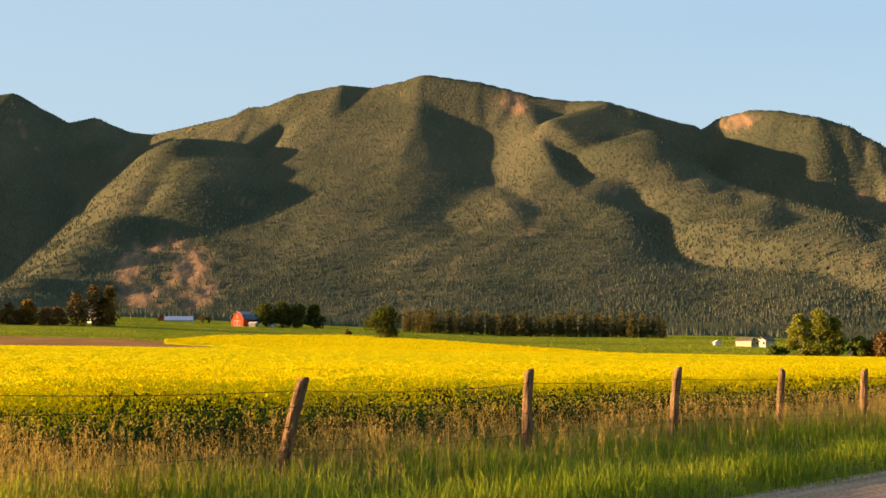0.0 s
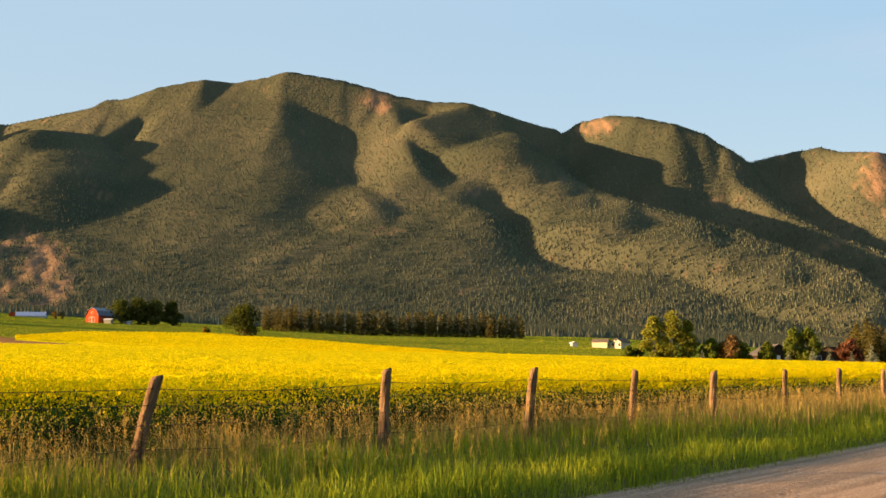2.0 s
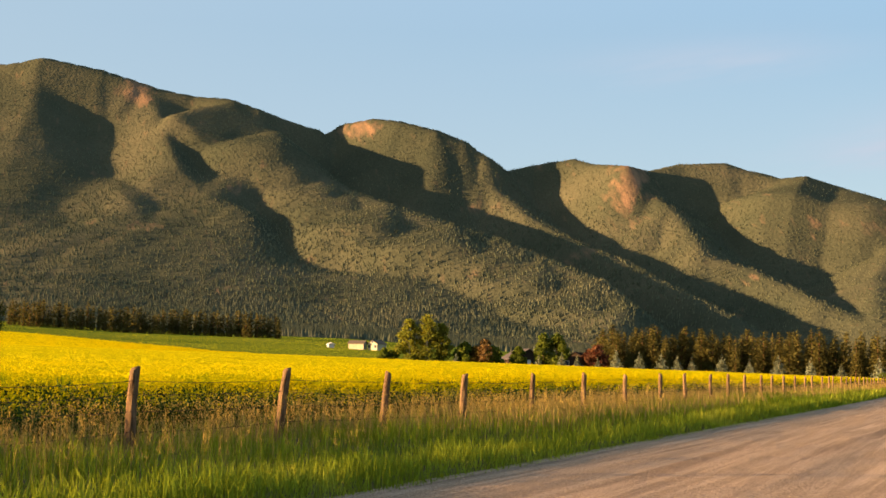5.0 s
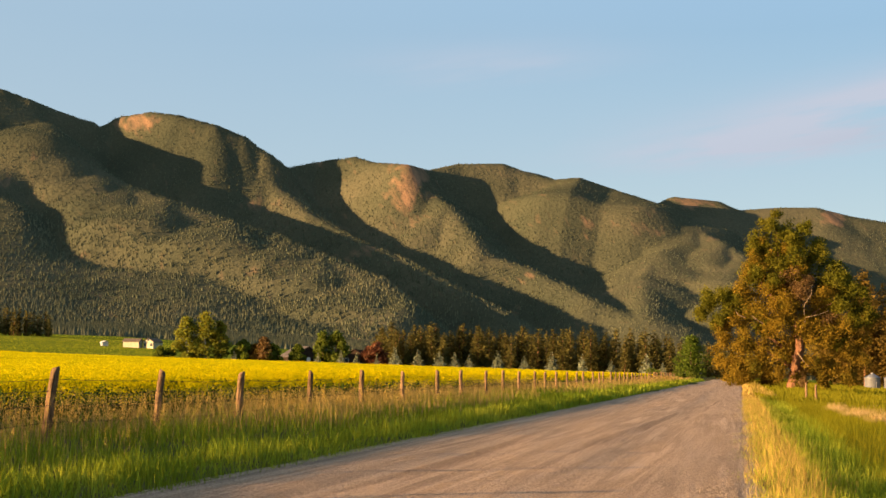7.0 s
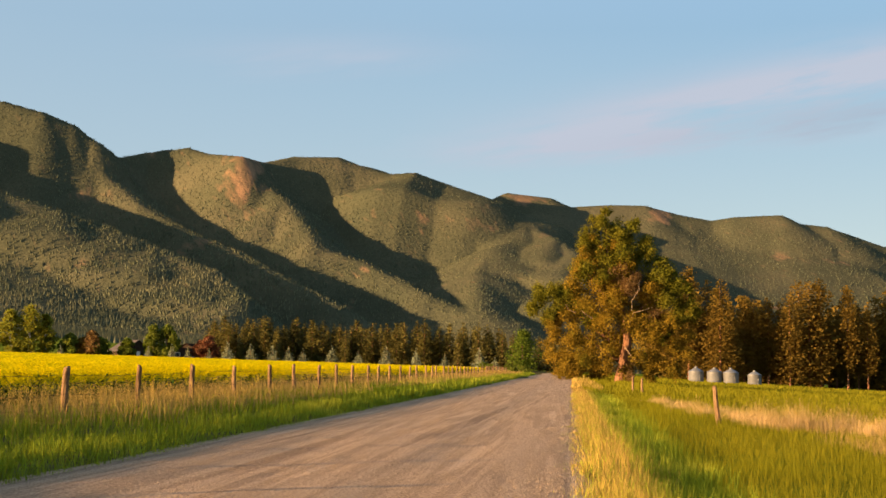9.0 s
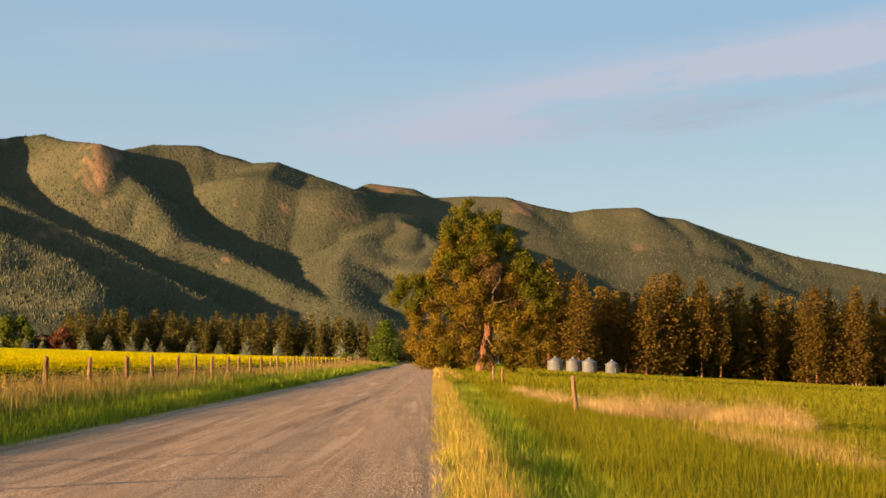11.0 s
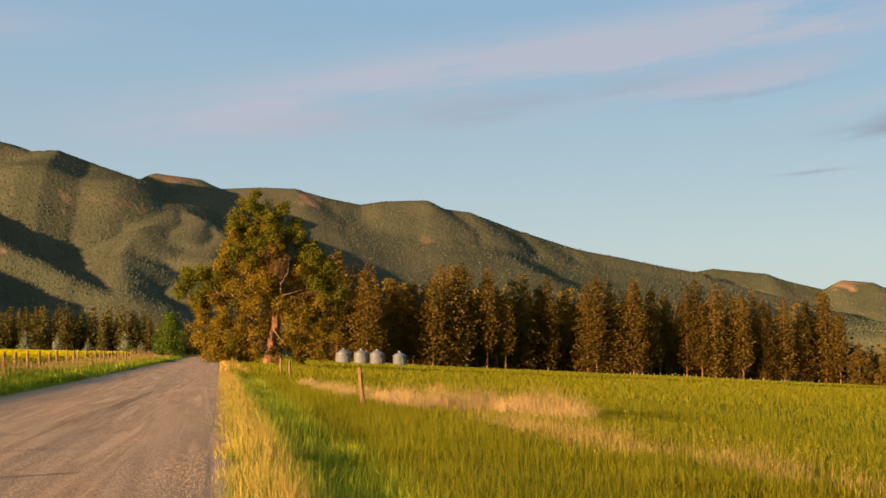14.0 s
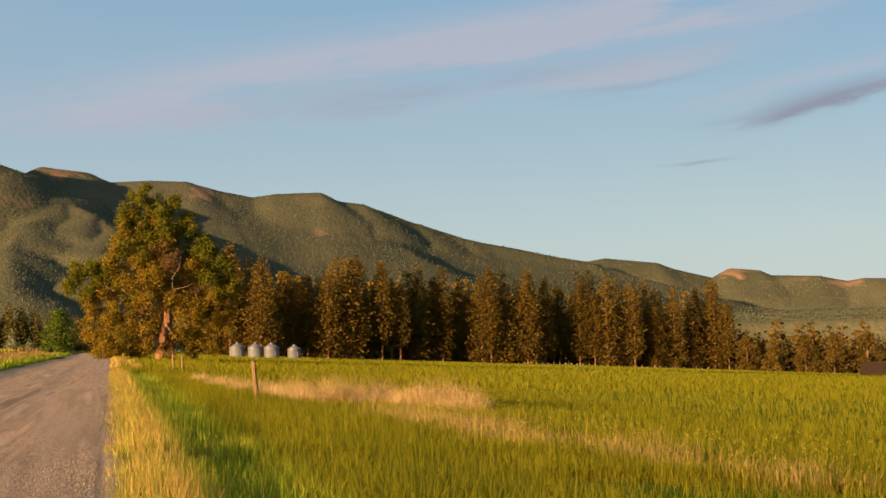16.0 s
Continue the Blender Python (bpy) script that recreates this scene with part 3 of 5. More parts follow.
m_az = np.concatenate([np.arange(-34, -20, 0.4), np.arange(-20, 70.5, 0.11), np.arange(70.6, 80.1, 0.4)])
m_r = np.arange(1700, 4790, 19.0)
a_, r2_ = np.meshgrid(np.radians(m_az), m_r, indexing="ij")
mx, my = np.sin(a_) * r2_, np.cos(a_) * r2_
mz = mountain_z(mx, my)
base_z = ground_z(mx, my)
gully = smooth(2.0, 1.0, np.hypot((np.degrees(a_) + 11.0) / 1.6, (np.degrees(np.arctan2(mz, r2_)) - 4.0) / 1.4))
mz = mz + gully * (3.2 * np.abs(np.sin(mx / 19 + my / 45 + 1.3 * wave(mx, my, 55, 40))) + 2.4 * wave(mx, my * 0.5, 33, 43) - 3 + 1.4 * wave(mx, my * 0.4, 17, 41) + 2.2 * wave(mx, my, 9, 42))
mz = np.maximum(mz, base_z - 6)
mv = np.stack([mx, my, mz], -1).reshape(-1, 3)
nm = len(m_r)
i = (np.arange(len(m_az) - 1)[:, None] * nm + np.arange(nm - 1)).ravel()
mountain_mesh = raw_mesh("mountain_range", mv, np.stack([i, i + 1, i + nm + 1, i + nm], -1), M_MOUNTAIN)
# bare rock: the quarry-like cliff, the crags below the crest, and scattered outcrops
el_ = np.degrees(np.arctan2(mz - EYE, r2_))
azd = np.degrees(a_)
bare = np.zeros(mz.shape)
for az, el, wa, we in ((-12.6, 3.0, 0.7, 0.7), (3.0, 11.6, 0.8, 0.65), (12.5, 10.4, 1.1, 0.55), (23.7, 8.3, 1.0, 1.1), (41.2, 6.8, 0.6, 0.4), (35.6, 7.5, 1.0, 0.3), (63.3, 2.95, 0.9, 0.35), (67.5, 2.5, 0.9, 0.25)):
    q = np.hypot((azd - az) / wa, (el_ - el) / we) + 0.5 * wave(mx, my * 0.5, 33, 12) + 0.3 * wave(mx, my, 13, 17)
    bare = np.maximum(bare, 0.9 * smooth(1.15, 0.35, q))
zone = smooth(1.15, 0.75, np.hypot((azd + 11.3) / 2.4, (el_ - 4.0) / 1.75))
bare = np.maximum(bare, zone * (0.62 + 0.5 * wave(mx, my * 0.2, 24, 50)))
bare = np.clip(np.maximum(bare, 0.5 * smooth(0.45, 0.85, wave(mx, my, 95, 13) * 0.6 + 0.6 * wave(mx, my, 31, 14))), 0, 1)
attr = mountain_mesh.attributes.new("bare", "FLOAT", "POINT")
attr.data.foreach_set("value", bare.astype(np.float32).ravel())
mountain = tagged(new("mountain_range", mountain_mesh), "steep wooded mountain range with rocky crags in evening sun", "mountains", kind="structure")
for p_ in mountain_mesh.polygons:
    p_.use_smooth = True


def on_slope(field, az, r):
    """The value of a grid over the mountains at the given places."""
    ia = np.clip(np.searchsorted(m_az, az) - 1, 0, len(m_az) - 2)
    ir = np.clip(np.searchsorted(m_r, r) - 1, 0, nm - 2)
    s, t = (az - m_az[ia]) / (m_az[ia + 1] - m_az[ia]), (r - m_r[ir]) / (m_r[ir + 1] - m_r[ir])
    return (field[ia, ir] * (1 - s) + field[ia + 1, ir] * s) * (1 - t) + (field[ia, ir + 1] * (1 - s) + field[ia + 1, ir + 1] * s) * t


def conifer_cover(count, tall, lo, hi, sides=5):
    """Slender cones over the slopes, thinner on bare rock."""
    az = rng.uniform(-18.5, 69.5, count * 2)
    r = rng.uniform(lo ** 0.7, hi ** 0.7, count * 2) ** (1 / 0.7)
    x, y = np.sin(np.radians(az)) * r, np.cos(np.radians(az)) * r
    z = on_slope(mz, az, r)
    keep = (z > on_slope(base_z, az, r) - 3) & (rng.random(len(az)) > on_slope(bare, az, r) * 1.25)
    keep &= rng.random(len(az)) < 0.7 + 0.3 * wave(x, y, 140, 15) + 0.25 * wave(x, y, 37, 18)
    az, r, x, y, z = [q[keep][:count] for q in (az, r, x, y, z)]
    z = z - 1.0
    h = tall * rng.uniform(0.6, 1.35, len(x)) * np.interp(np.degrees(np.arctan2(z, r)), [2, 5, 8, 12], [0.72, 0.62, 0.42, 0.28]) * (r / 3000) ** 0.5 * np.interp(az, [20, 36], [1.0, 0.5])
    w = h * rng.uniform(0.19, 0.28, len(x))
    ang = np.arange(sides) * 2 * np.pi / sides
    ring = np.stack([x[:, None] + w[:, None] * np.cos(ang), y[:, None] + w[:, None] * np.sin(ang), np.repeat((z + 0.1 * h)[:, None], sides, 1)], -1)
    top = np.stack([x, y, z + h], -1)[:, None]
    v = np.concatenate([ring, top], 1).reshape(-1, 3)
    b = np.arange(len(x))[:, None] * (sides + 1)
    f = np.concatenate([np.stack([b + k, b + (k + 1) % sides, b + sides], -1) for k in range(sides)], 1).reshape(-1, 3)
    return v, f


def low_wood(count):
    """Conifers on the level ground at the mountain's foot."""
    az = np.where(rng.random(count) < 0.55, rng.uniform(-19, 44, count), rng.uniform(44, 73, count))
    r = rng.uniform(940, np.interp(az, [40, 46, 60], [1850, 2700, 3200]), count)
    x, y = np.sin(np.radians(az)) * r, np.cos(np.radians(az)) * r
    z, h = ground_z(x, y) - 2, np.where(az < 44, 7.5, 10.0) * rng.uniform(0.6, 1.3, count)
    w, ang = h * 0.26, np.arange(3) * np.pi / 1.5
    ring = np.stack([x[:, None] + w[:, None] * np.cos(ang), y[:, None] + w[:, None] * np.sin(ang), np.repeat(z[:, None], 3, 1)], -1)
    v = np.concatenate([ring, np.stack([x, y, z + h], -1)[:, None]], 1).reshape(-1, 3)
    b = np.arange(count)[:, None] * 4
    return v, np.concatenate([np.stack([b + k, b + (k + 1) % 3, b + 3], -1) for k in range(3)], 1).reshape(-1, 3)


cv, cf = conifer_cover(150000, 13.0, 1600, 4700, 3)
wv, wf = low_wood(56000)
cv, cf = np.concatenate([cv, wv]), np.concatenate([cf, wf + len(cv)])
tagged(new("mountain_forest", raw_mesh("mountain_forest", cv, cf, M_FOREST)), "dark conifer forest covering the mountain slopes", "forest", kind="stuff")

# ---- the canola fields ----
CANOLA_EDGE = -12.8


def canola_z(x, y):
    return ground_z(x, y) + 0.86 + 0.10 * wave(x, y, 2.3, 20) + 0.05 * wave(x, y, 0.7, 22)


def far_edge(az):
    """How far the near canola field reaches, by bearing."""
    return np.interp(az, [-60, -14, -7, 0, 5, 10, 15, 22, 30, 35], [425, 425, 425, 400, 385, 350, 335, 322, 290, 250])


def crop_sheet(name, label, azs, near, far, mats):
    t = np.linspace(0, 1, 130) ** 2.2
    A, T = np.meshgrid(azs, t, indexing="ij")
    R0 = near(A)
    R = R0 + 0.45 * wave(A * 7, R0, 1.9, 21) + (np.maximum(far(A), R0 + 3) - R0) * T
    X, Y = np.sin(np.radians(A)) * R, np.cos(np.radians(A)) * R
    deep = CANOLA_EDGE - along(X, Y)[1] if name == "canola_field" else R - R0
    deep = deep + 0.3 * wave(X, Y, 1.3, 24)
    rise = 0.5 * smooth(-0.1, 0.35, deep) + 0.5 * np.clip(deep / 3.5, 0, 1) if name == "canola_field" else smooth(0, 9.0, deep)
    low = np.where(A < 0, smooth(-11.5, -8.0, A), 1.0) if name != "canola_field" else 1.0
    Z = ground_z(X, Y) + (canola_z(X, Y) - ground_z(X, Y)) * (0.15 * (name == "canola_field") + 0.85 * rise) * low
    Z[:, -1] = ground_z(X[:, -1], Y[:, -1])
    if name != "canola_field":
        Z[:, 0] = ground_z(X[:, 0], Y[:, 0])
    m = len(t)
    i = (np.arange(len(azs) - 1)[:, None] * m + np.arange(m - 1)).ravel()
    if name == "canola_field":    # the ragged edge is made of single plants
        i = i[deep.ravel()[i] > 2.1]
    me = raw_mesh(name, np.stack([X, Y, Z], -1).reshape(-1, 3), np.stack([i, i + 1, i + m + 1, i + m], -1), mats, np.where((name != "canola_field") & (i % m < 1), 1, 0))
    return tagged(new(name, me), label, "crop field", kind="stuff")


def near_line(az):
    return CANOLA_EDGE / np.sin(np.radians(az - ROAD))


crop_sheet("canola_field", "dense yellow canola crop in full bloom behind the fence", np.arange(-42, 35.4, 0.25), near_line, far_edge, [M_CANOLA_FAR, M_STEM])
crop_sheet("far_canola_field", "far strip of yellow canola below the farm hill", np.arange(-11.5, 8.1, 0.2),
           lambda A: np.interp(A, [-12, -8, -5, 0, 8], [480, 450, 432, 408, 392]), lambda A: np.interp(A, [-12, -9, -4, -1, 3, 8], [483, 575, 640, 600, 520, 400]), [M_CANOLA_FAR, M_STEM])


def blades(x, y, z, h, w, lean=0.25, curl=0.5):
    """Bent tapering blades of three triangles each: places and triangles."""
    n = len(x)
    a, t = rng.uniform(0, 2 * np.pi, n), rng.uniform(0, 2 * np.pi, n)
    l = np.abs(rng.normal(0, lean, n)) * h
    sx, sy = np.cos(a) * w / 2, np.sin(a) * w / 2
    dx, dy = np.cos(t) * l, np.sin(t) * l
    p = np.empty((n, 5, 3))
    p[:, 0] = np.stack([x - sx, y - sy, z], -1)
    p[:, 1] = np.stack([x + sx, y + sy, z], -1)
    p[:, 2] = np.stack([x - sx * 0.7 + dx * 0.35, y - sy * 0.7 + dy * 0.35, z + h * 0.55], -1)
    p[:, 3] = np.stack([x + sx * 0.7 + dx * 0.35, y + sy * 0.7 + dy * 0.35, z + h * 0.55], -1)
    p[:, 4] = np.stack([x + dx, y + dy, z + h * np.clip(1 - curl * (l / h) ** 2, 0.3, 1)], -1)
    b = np.arange(n)[:, None] * 5
    f = np.stack([np.concatenate([b, b + 1, b + 3], 1), np.concatenate([b, b + 3, b + 2], 1), np.concatenate([b + 2, b + 3, b + 4], 1)], 1).reshape(-1, 3)
    return p.reshape(-1, 3), f


def slips(x, y, z, h, w, lean=0.3):
    """Single-triangle blades for ground far off."""
    n = len(x)
    a, t = rng.uniform(0, 2 * np.pi, n), rng.uniform(0, 2 * np.pi, n)
    l = rng.normal(0, lean, n) * h
    sx, sy = np.cos(a) * w / 2, np.sin(a) * w / 2
    p = np.stack([np.stack([x - sx, y - sy, z], -1), np.stack([x + sx, y + sy, z], -1), np.stack([x + np.cos(t) * l, y + np.sin(t) * l, z + h], -1)], 1)
    return p.reshape(-1, 3), np.arange(3 * n).reshape(-1, 3)


def tufts(x, y, z, s):
    """Small lumpy flower heads: crooked three-sided pyramids."""
    n = len(x)
    a = rng.uniform(0, np.pi, n)
    p = np.empty((n, 4, 3))
    for k in range(3):
        r = s * rng.uniform(0.5, 1.3, n)
        p[:, k] = np.stack([x + r * np.cos(a + k * np.pi / 1.5), y + r * np.sin(a + k * np.pi / 1.5), z + s * rng.uniform(-0.6, 0.4, n)], -1)
    p[:, 3] = np.stack([x + s * rng.uniform(-0.4, 0.4, n), y + s * rng.uniform(-0.4, 0.4, n), z + s * rng.uniform(0.6, 1.7, n)], -1)
    b = np.arange(n)[:, None] * 4
    f = np.stack([np.concatenate([b + k, b + (k + 1) % 3, b + 3], 1) for k in range(3)], 1).reshape(-1, 3)
    return p.reshape(-1, 3), f


def joined(*sets):
    vs_, fs_, n = [], [], 0
    for a, b in sets:
        vs_.append(a)
        fs_.append(b + n)
        n += len(a)
    return np.concatenate(vs_), np.concatenate(fs_)


def spread_field(n, near, far, power=1.0, az0=-22.0, az1=35.0):
    """Random places over the field, closer together near the fence."""
    az = rng.uniform(az0, az1, n)
    r = near_line(az) + near + (far - near) * rng.random(n) ** power
    ok = r < far_edge(az)
    az, r = az[ok], r[ok]
    return np.sin(np.radians(az)) * r, np.cos(np.radians(az)) * r, r


x, y, r = spread_field(34000, 1.2, 24, 1.1)
top_tufts = tufts(x, y, canola_z(x, y) - 0.42 * np.clip(1 - (CANOLA_EDGE - along(x, y)[1]) / 3.5, 0, 1) + np.abs(rng.normal(0, 0.10, len(x))), rng.uniform(0.010, 0.022, len(x)))
x, y, r = spread_field(34000, 14, 400, 1.6)
far_tufts = tufts(x, y, canola_z(x, y) + rng.normal(0.05, 0.05, len(x)), 0.010 + r * 0.00024 * rng.uniform(0.5, 1.4, len(x)))


def edge_plants(n):
    """Single plants along the field's edge: where they stand and how tall."""
    az = rng.uniform(-22, 33, n)
    deep = rng.uniform(-0.5, 3.0, n)
    r = (CANOLA_EDGE - deep) / np.sin(np.radians(az - ROAD))
    x, y = np.sin(np.radians(az)) * r, np.cos(np.radians(az)) * r
    h = (0.66 + 0.2 * smooth(-0.5, 2.0, deep)) * rng.uniform(0.62, 1.2, n) * (1 + 0.16 * wave(x, y, 1.2, 23))
    keep = rng.random(n) < 0.35 + 0.65 * smooth(-0.5, 0.3, wave(x, y, 0.9, 25) + 0.5 * deep)
    return x[keep], y[keep], h[keep], r[keep]


plant_x, plant_y, plant_h, plant_r = edge_plants(22000)
pick = np.repeat(np.arange(len(plant_x)), 5)
inner = smooth(0.2, 1.9, CANOLA_EDGE - along(plant_x, plant_y)[1])
pick = pick[rng.random(len(pick)) < 0.3 + 0.7 * inner[pick]]    # the outermost plants flower thinly
px, py = plant_x[pick] + rng.normal(0, 0.05, len(pick)), plant_y[pick] + rng.normal(0, 0.05, len(pick))
side_tufts = tufts(px, py, ground_z(px, py) + plant_h[pick] * (1.08 - np.abs(rng.normal(0, 0.19, len(pick)))), rng.uniform(0.009, 0.021, len(pick)) * np.clip(plant_r[pick] / 26, 1, 2.5))
az = rng.uniform(-11.5, 8, 16000)
lo, hi = np.interp(az, [-12, -8, -5, 0, 8], [480, 450, 432, 408, 392]), np.interp(az, [-12, -9, -4, -1, 3, 8], [483, 575, 640, 600, 520, 400])
r = lo + (hi - lo) * rng.random(len(az))
x, y = np.sin(np.radians(az)) * r, np.cos(np.radians(az)) * r
strip_tufts = tufts(x, y, canola_z(x, y), rng.uniform(0.1, 0.3, len(x)))
v, f = joined(top_tufts, far_tufts, side_tufts, strip_tufts)
tagged(new("canola_blossom", raw_mesh("canola_blossom", v, f, M_BLOOM)), "bright yellow canola flower heads above the crop", "flowers", kind="stuff")
stems = blades(plant_x, plant_y, ground_z(plant_x, plant_y), plant_h * 0.94, rng.uniform(0.008, 0.016, len(plant_x)), 0.12)
pick = np.repeat(np.arange(len(plant_x)), 5)
x, y = plant_x[pick] + rng.normal(0, 0.07, len(pick)), plant_y[pick] + rng.normal(0, 0.07, len(pick))
leaves = slips(x, y, ground_z(x, y) + plant_h[pick] * rng.uniform(0.02, 0.66, len(pick)), rng.uniform(0.08, 0.22, len(x)), rng.uniform(0.03, 0.08, len(x)), 0.9)
v, f = joined(stems, leaves)
tagged(new("canola_stalk", raw_mesh("canola_stalk", v, f, M_STEM)), "green leafy canola stalks at the field edge", "crop plants", kind="stuff")


# ---- grass ----
def strip(n, u0, u1, v0, v1, power=1.5):
    """Random places between two lines beside the road, closer together near the camera."""
    u = u0 + (u1 - u0) * rng.random(n) ** power
    v = rng.uniform(v0, v1, n)
    x, y = plan(u, v)
    return x, y, ground_z(x, y), u, v


def grass(name, label, mat, sets):
    made = []
    for (count, u0, u1, v0, v1, h0, h1, w0, w1, lean, patchy) in sets:
        x, y, z, u, v = strip(count, u0, u1, v0, v1)
        keep = rng.random(count) < 1 - patchy * smooth(-0.2, 0.5, wave(x, y, 1.7, 31))
        x, y, z, u, v = [q[keep] for q in (x, y, z, u, v)]
        n = len(x)
        k = 1 + 0.35 * wave(x, y, 1.1, 30)
        k = k * np.where(v < -3, 0.6 + 0.4 * smooth(0, 0.4, ROAD_L - v), 0.45 + 0.55 * smooth(0, 0.7, v - ROAD_R))
        made.append(blades(x, y, z - 0.03, rng.uniform(h0, h1, n) * k, rng.uniform(w0, w1, n) * (1 + u / 80), lean))
    v, f = joined(*made)
    return tagged(new(name, raw_mesh(name, v, f, mat)), label, "grass", kind="stuff")


grass("verge_grass", "lush green grass along the road verge", M_GRASS, [
    (4000, -14, 7, -11.0, -6.5, 0.15, 0.4, 0.010, 0.020, 0.45, 0.1),
    (24000, 6, 70, -9.6, -7.2, 0.10, 0.42, 0.008, 0.018, 0.5, 0.5),
    (24000, 6, 80, -7.8, -6.4, 0.10, 0.36, 0.007, 0.016, 0.6, 0.3),
    (17000, 6, 60, -11.2, -8.9, 0.14, 0.5, 0.006, 0.012, 0.4, 0.6),
    (9000, -14, 9.5, -0.05, 2.2, 0.10, 0.30, 0.006, 0.014, 0.5, 0.1),
    (15000, 60, 260, -11.4, -6.5, 0.25, 0.45, 0.02, 0.05, 0.3, 0.2),
    (26000, 9, 80, -0.12, 1.3, 0.08, 0.30, 0.004, 0.009, 0.55, 0.25),
    (20000, 9, 90, 1.0, 2.4, 0.18, 0.40, 0.005, 0.011, 0.45, 0.15),
])
grass("meadow_grass", "sunlit yellow-green meadow grass beside the ditch", M_WHEAT, [
    (5000, -14, 10, 0.5, 6.5, 0.12, 0.3, 0.009, 0.018, 0.5, 0.1),
    (9000, 80, 300, 0.8, 9.0, 0.3, 0.6, 0.03, 0.06, 0.4, 0.1),
    (48000, 9, 100, 2.1, 5.6, 0.18, 0.42, 0.004, 0.009, 0.5, 0.15),
    (46000, 9, 60, 5, 18, 0.18, 0.34, 0.004, 0.009, 0.55, 0.1),
])
grass("dry_grass", "tall straw-coloured seeding grass by the fence and ditch", M_STRAW, [
    (9000, 6, 60, -11.9, -10.0, 0.25, 0.62, 0.003, 0.007, 0.45, 0.75),
    (2200, 6, 60, -10.2, -8.4, 0.25, 0.55, 0.003, 0.006, 0.4, 0.85),
    (14000, 26, 260, -12.4, -8.4, 0.3, 0.68, 0.008, 0.02, 0.3, 0.7),
])
grass("golden_grass", "golden seeding grass between the road and ditch", M_SEED, [
    (24000, 9, 110, 0.1, 1.15, 0.14, 0.40, 0.003, 0.007, 0.5, 0.35),
    (8000, 9, 110, 0.5, 1.7, 0.10, 0.32, 0.003, 0.007, 0.6, 0.75),
    (5000, 90, 230, 0.2, 2.2, 0.3, 0.6, 0.02, 0.04, 0.35, 0.3),
])


def panicles(name, label, mat, sets):
    """Tall grasses with feathery seed heads: a thin stem and short bristles round its top."""
    made = []
    for count, u0, u1, v0, v1, h0, h1, head, thick in sets:
        x, y, z, u, v = strip(count, u0, u1, v0, v1)
        keep = rng.random(count) < 0.25 + 0.75 * smooth(-0.1, 0.5, wave(x, y, 1.3, 41))
        x, y, z, u = [q[keep] for q in (x, y, z, u)]
        h, n = rng.uniform(h0, h1, len(x)), len(x)
        t, l = rng.uniform(0, 2 * np.pi, n), np.abs(rng.normal(0, 0.16, n))
        dx, dy = np.cos(t) * l, np.sin(t) * l
        for k in range(4):
            s = k / 4
            made.append(blades(x + dx * s * s * h, y + dy * s * s * h, z + h * s - 0.02, h * 0.3, thick * (1 - 0.5 * s) * (1 + u / 60), 0.05 + 0.4 * float(k == 3)))
        pick = np.repeat(np.arange(n), 12)
        s = rng.uniform(1 - head, 1.0, len(pick))
        px, py = x[pick] + dx[pick] * s * s * h[pick], y[pick] + dy[pick] * s * s * h[pick]
        made.append(slips(px + rng.normal(0, 0.02, len(pick)), py + rng.normal(0, 0.02, len(pick)), z[pick] + h[pick] * s, h[pick] * rng.uniform(0.03, 0.10, len(pick)), thick * 1.3 * (1 + u[pick] / 60), 0.7))
    v, f = joined(*made)
    return tagged(new(name, raw_mesh(name, v, f, mat)), label, "grass", kind="stuff")


panicles("seed_grass", "golden feathery seed heads among the verge grass", M_SEED, [
    (3000, 6, 50, -11.7, -9.7, 0.4, 0.78, 0.4, 0.0045),
    (700, 6, 40, -9.9, -8.4, 0.3, 0.66, 0.35, 0.0045),
])


def weeds(name, label, mat, spots, stems, tall, wide, thick):
    """Dead bushy weeds: fans of thin crooked stems, each with side twigs."""
    made = []
    for u0, v0, k in spots:
        n = int(stems * k)
        a, q = rng.uniform(0, 2 * np.pi, n), rng.uniform(0, 1, n) ** 0.6
        x0, y0 = plan(u0, v0)
        x, y = x0 + np.cos(a) * q * wide * 0.5 * k, y0 + np.sin(a) * q * wide * 0.5 * k
        h = tall * k * rng.uniform(0.5, 1.1, n) * (1.1 - 0.5 * q)
        z = ground_z(x, y)
        made.append(blades(x, y, z - 0.02, h, np.full(n, thick), 0.75, 0.35))
        m = n * 3
        pick = rng.integers(0, n, m)
        tw = rng.uniform(0.35, 1.0, m)
        sx, sy = x[pick] + rng.normal(0, 0.10 * wide, m), y[pick] + rng.normal(0, 0.10 * wide, m)
        made.append(blades(sx, sy, z[pick] + h[pick] * tw * 0.75, 0.26 * tall * rng.uniform(0.4, 1, m), np.full(m, thick * 0.75), 1.1, 0.2))
    v, f = joined(*made)
    return tagged(new(name, raw_mesh(name, v, f, mat)), label, "dead weeds", kind="stuff")


spots = [(u, -11.3 + random.uniform(-0.7, 0.9), random.uniform(0.6, 1.25)) for u in np.arange(7, 60, 0.6)]
spots = [s for s in spots if random.random() < 0.72]
weeds("dry_weed", "tangled dead brown weeds along the roadside fence", M_STRAW, spots, 46, 0.66, 1.3, 0.008)
spots = []
for u, v0, k in ((66, 4.6, 0.7), (58, 4.9, 0.8), (51, 5.2, 0.8), (46, 5.5, 0.85), (43, 6.2, 1.1), (42.2, 7.2, 1.35), (42.6, 8.2, 1.15), (40.5, 9.0, 1.1), (39.5, 9.7, 1.35), (38.5, 10.3, 1.05), ):
    spots += [(u + random.uniform(-1.2, 1.2), v0 + random.uniform(-0.55, 0.55), k * random.uniform(0.75, 1.1)) for _ in range(5)]
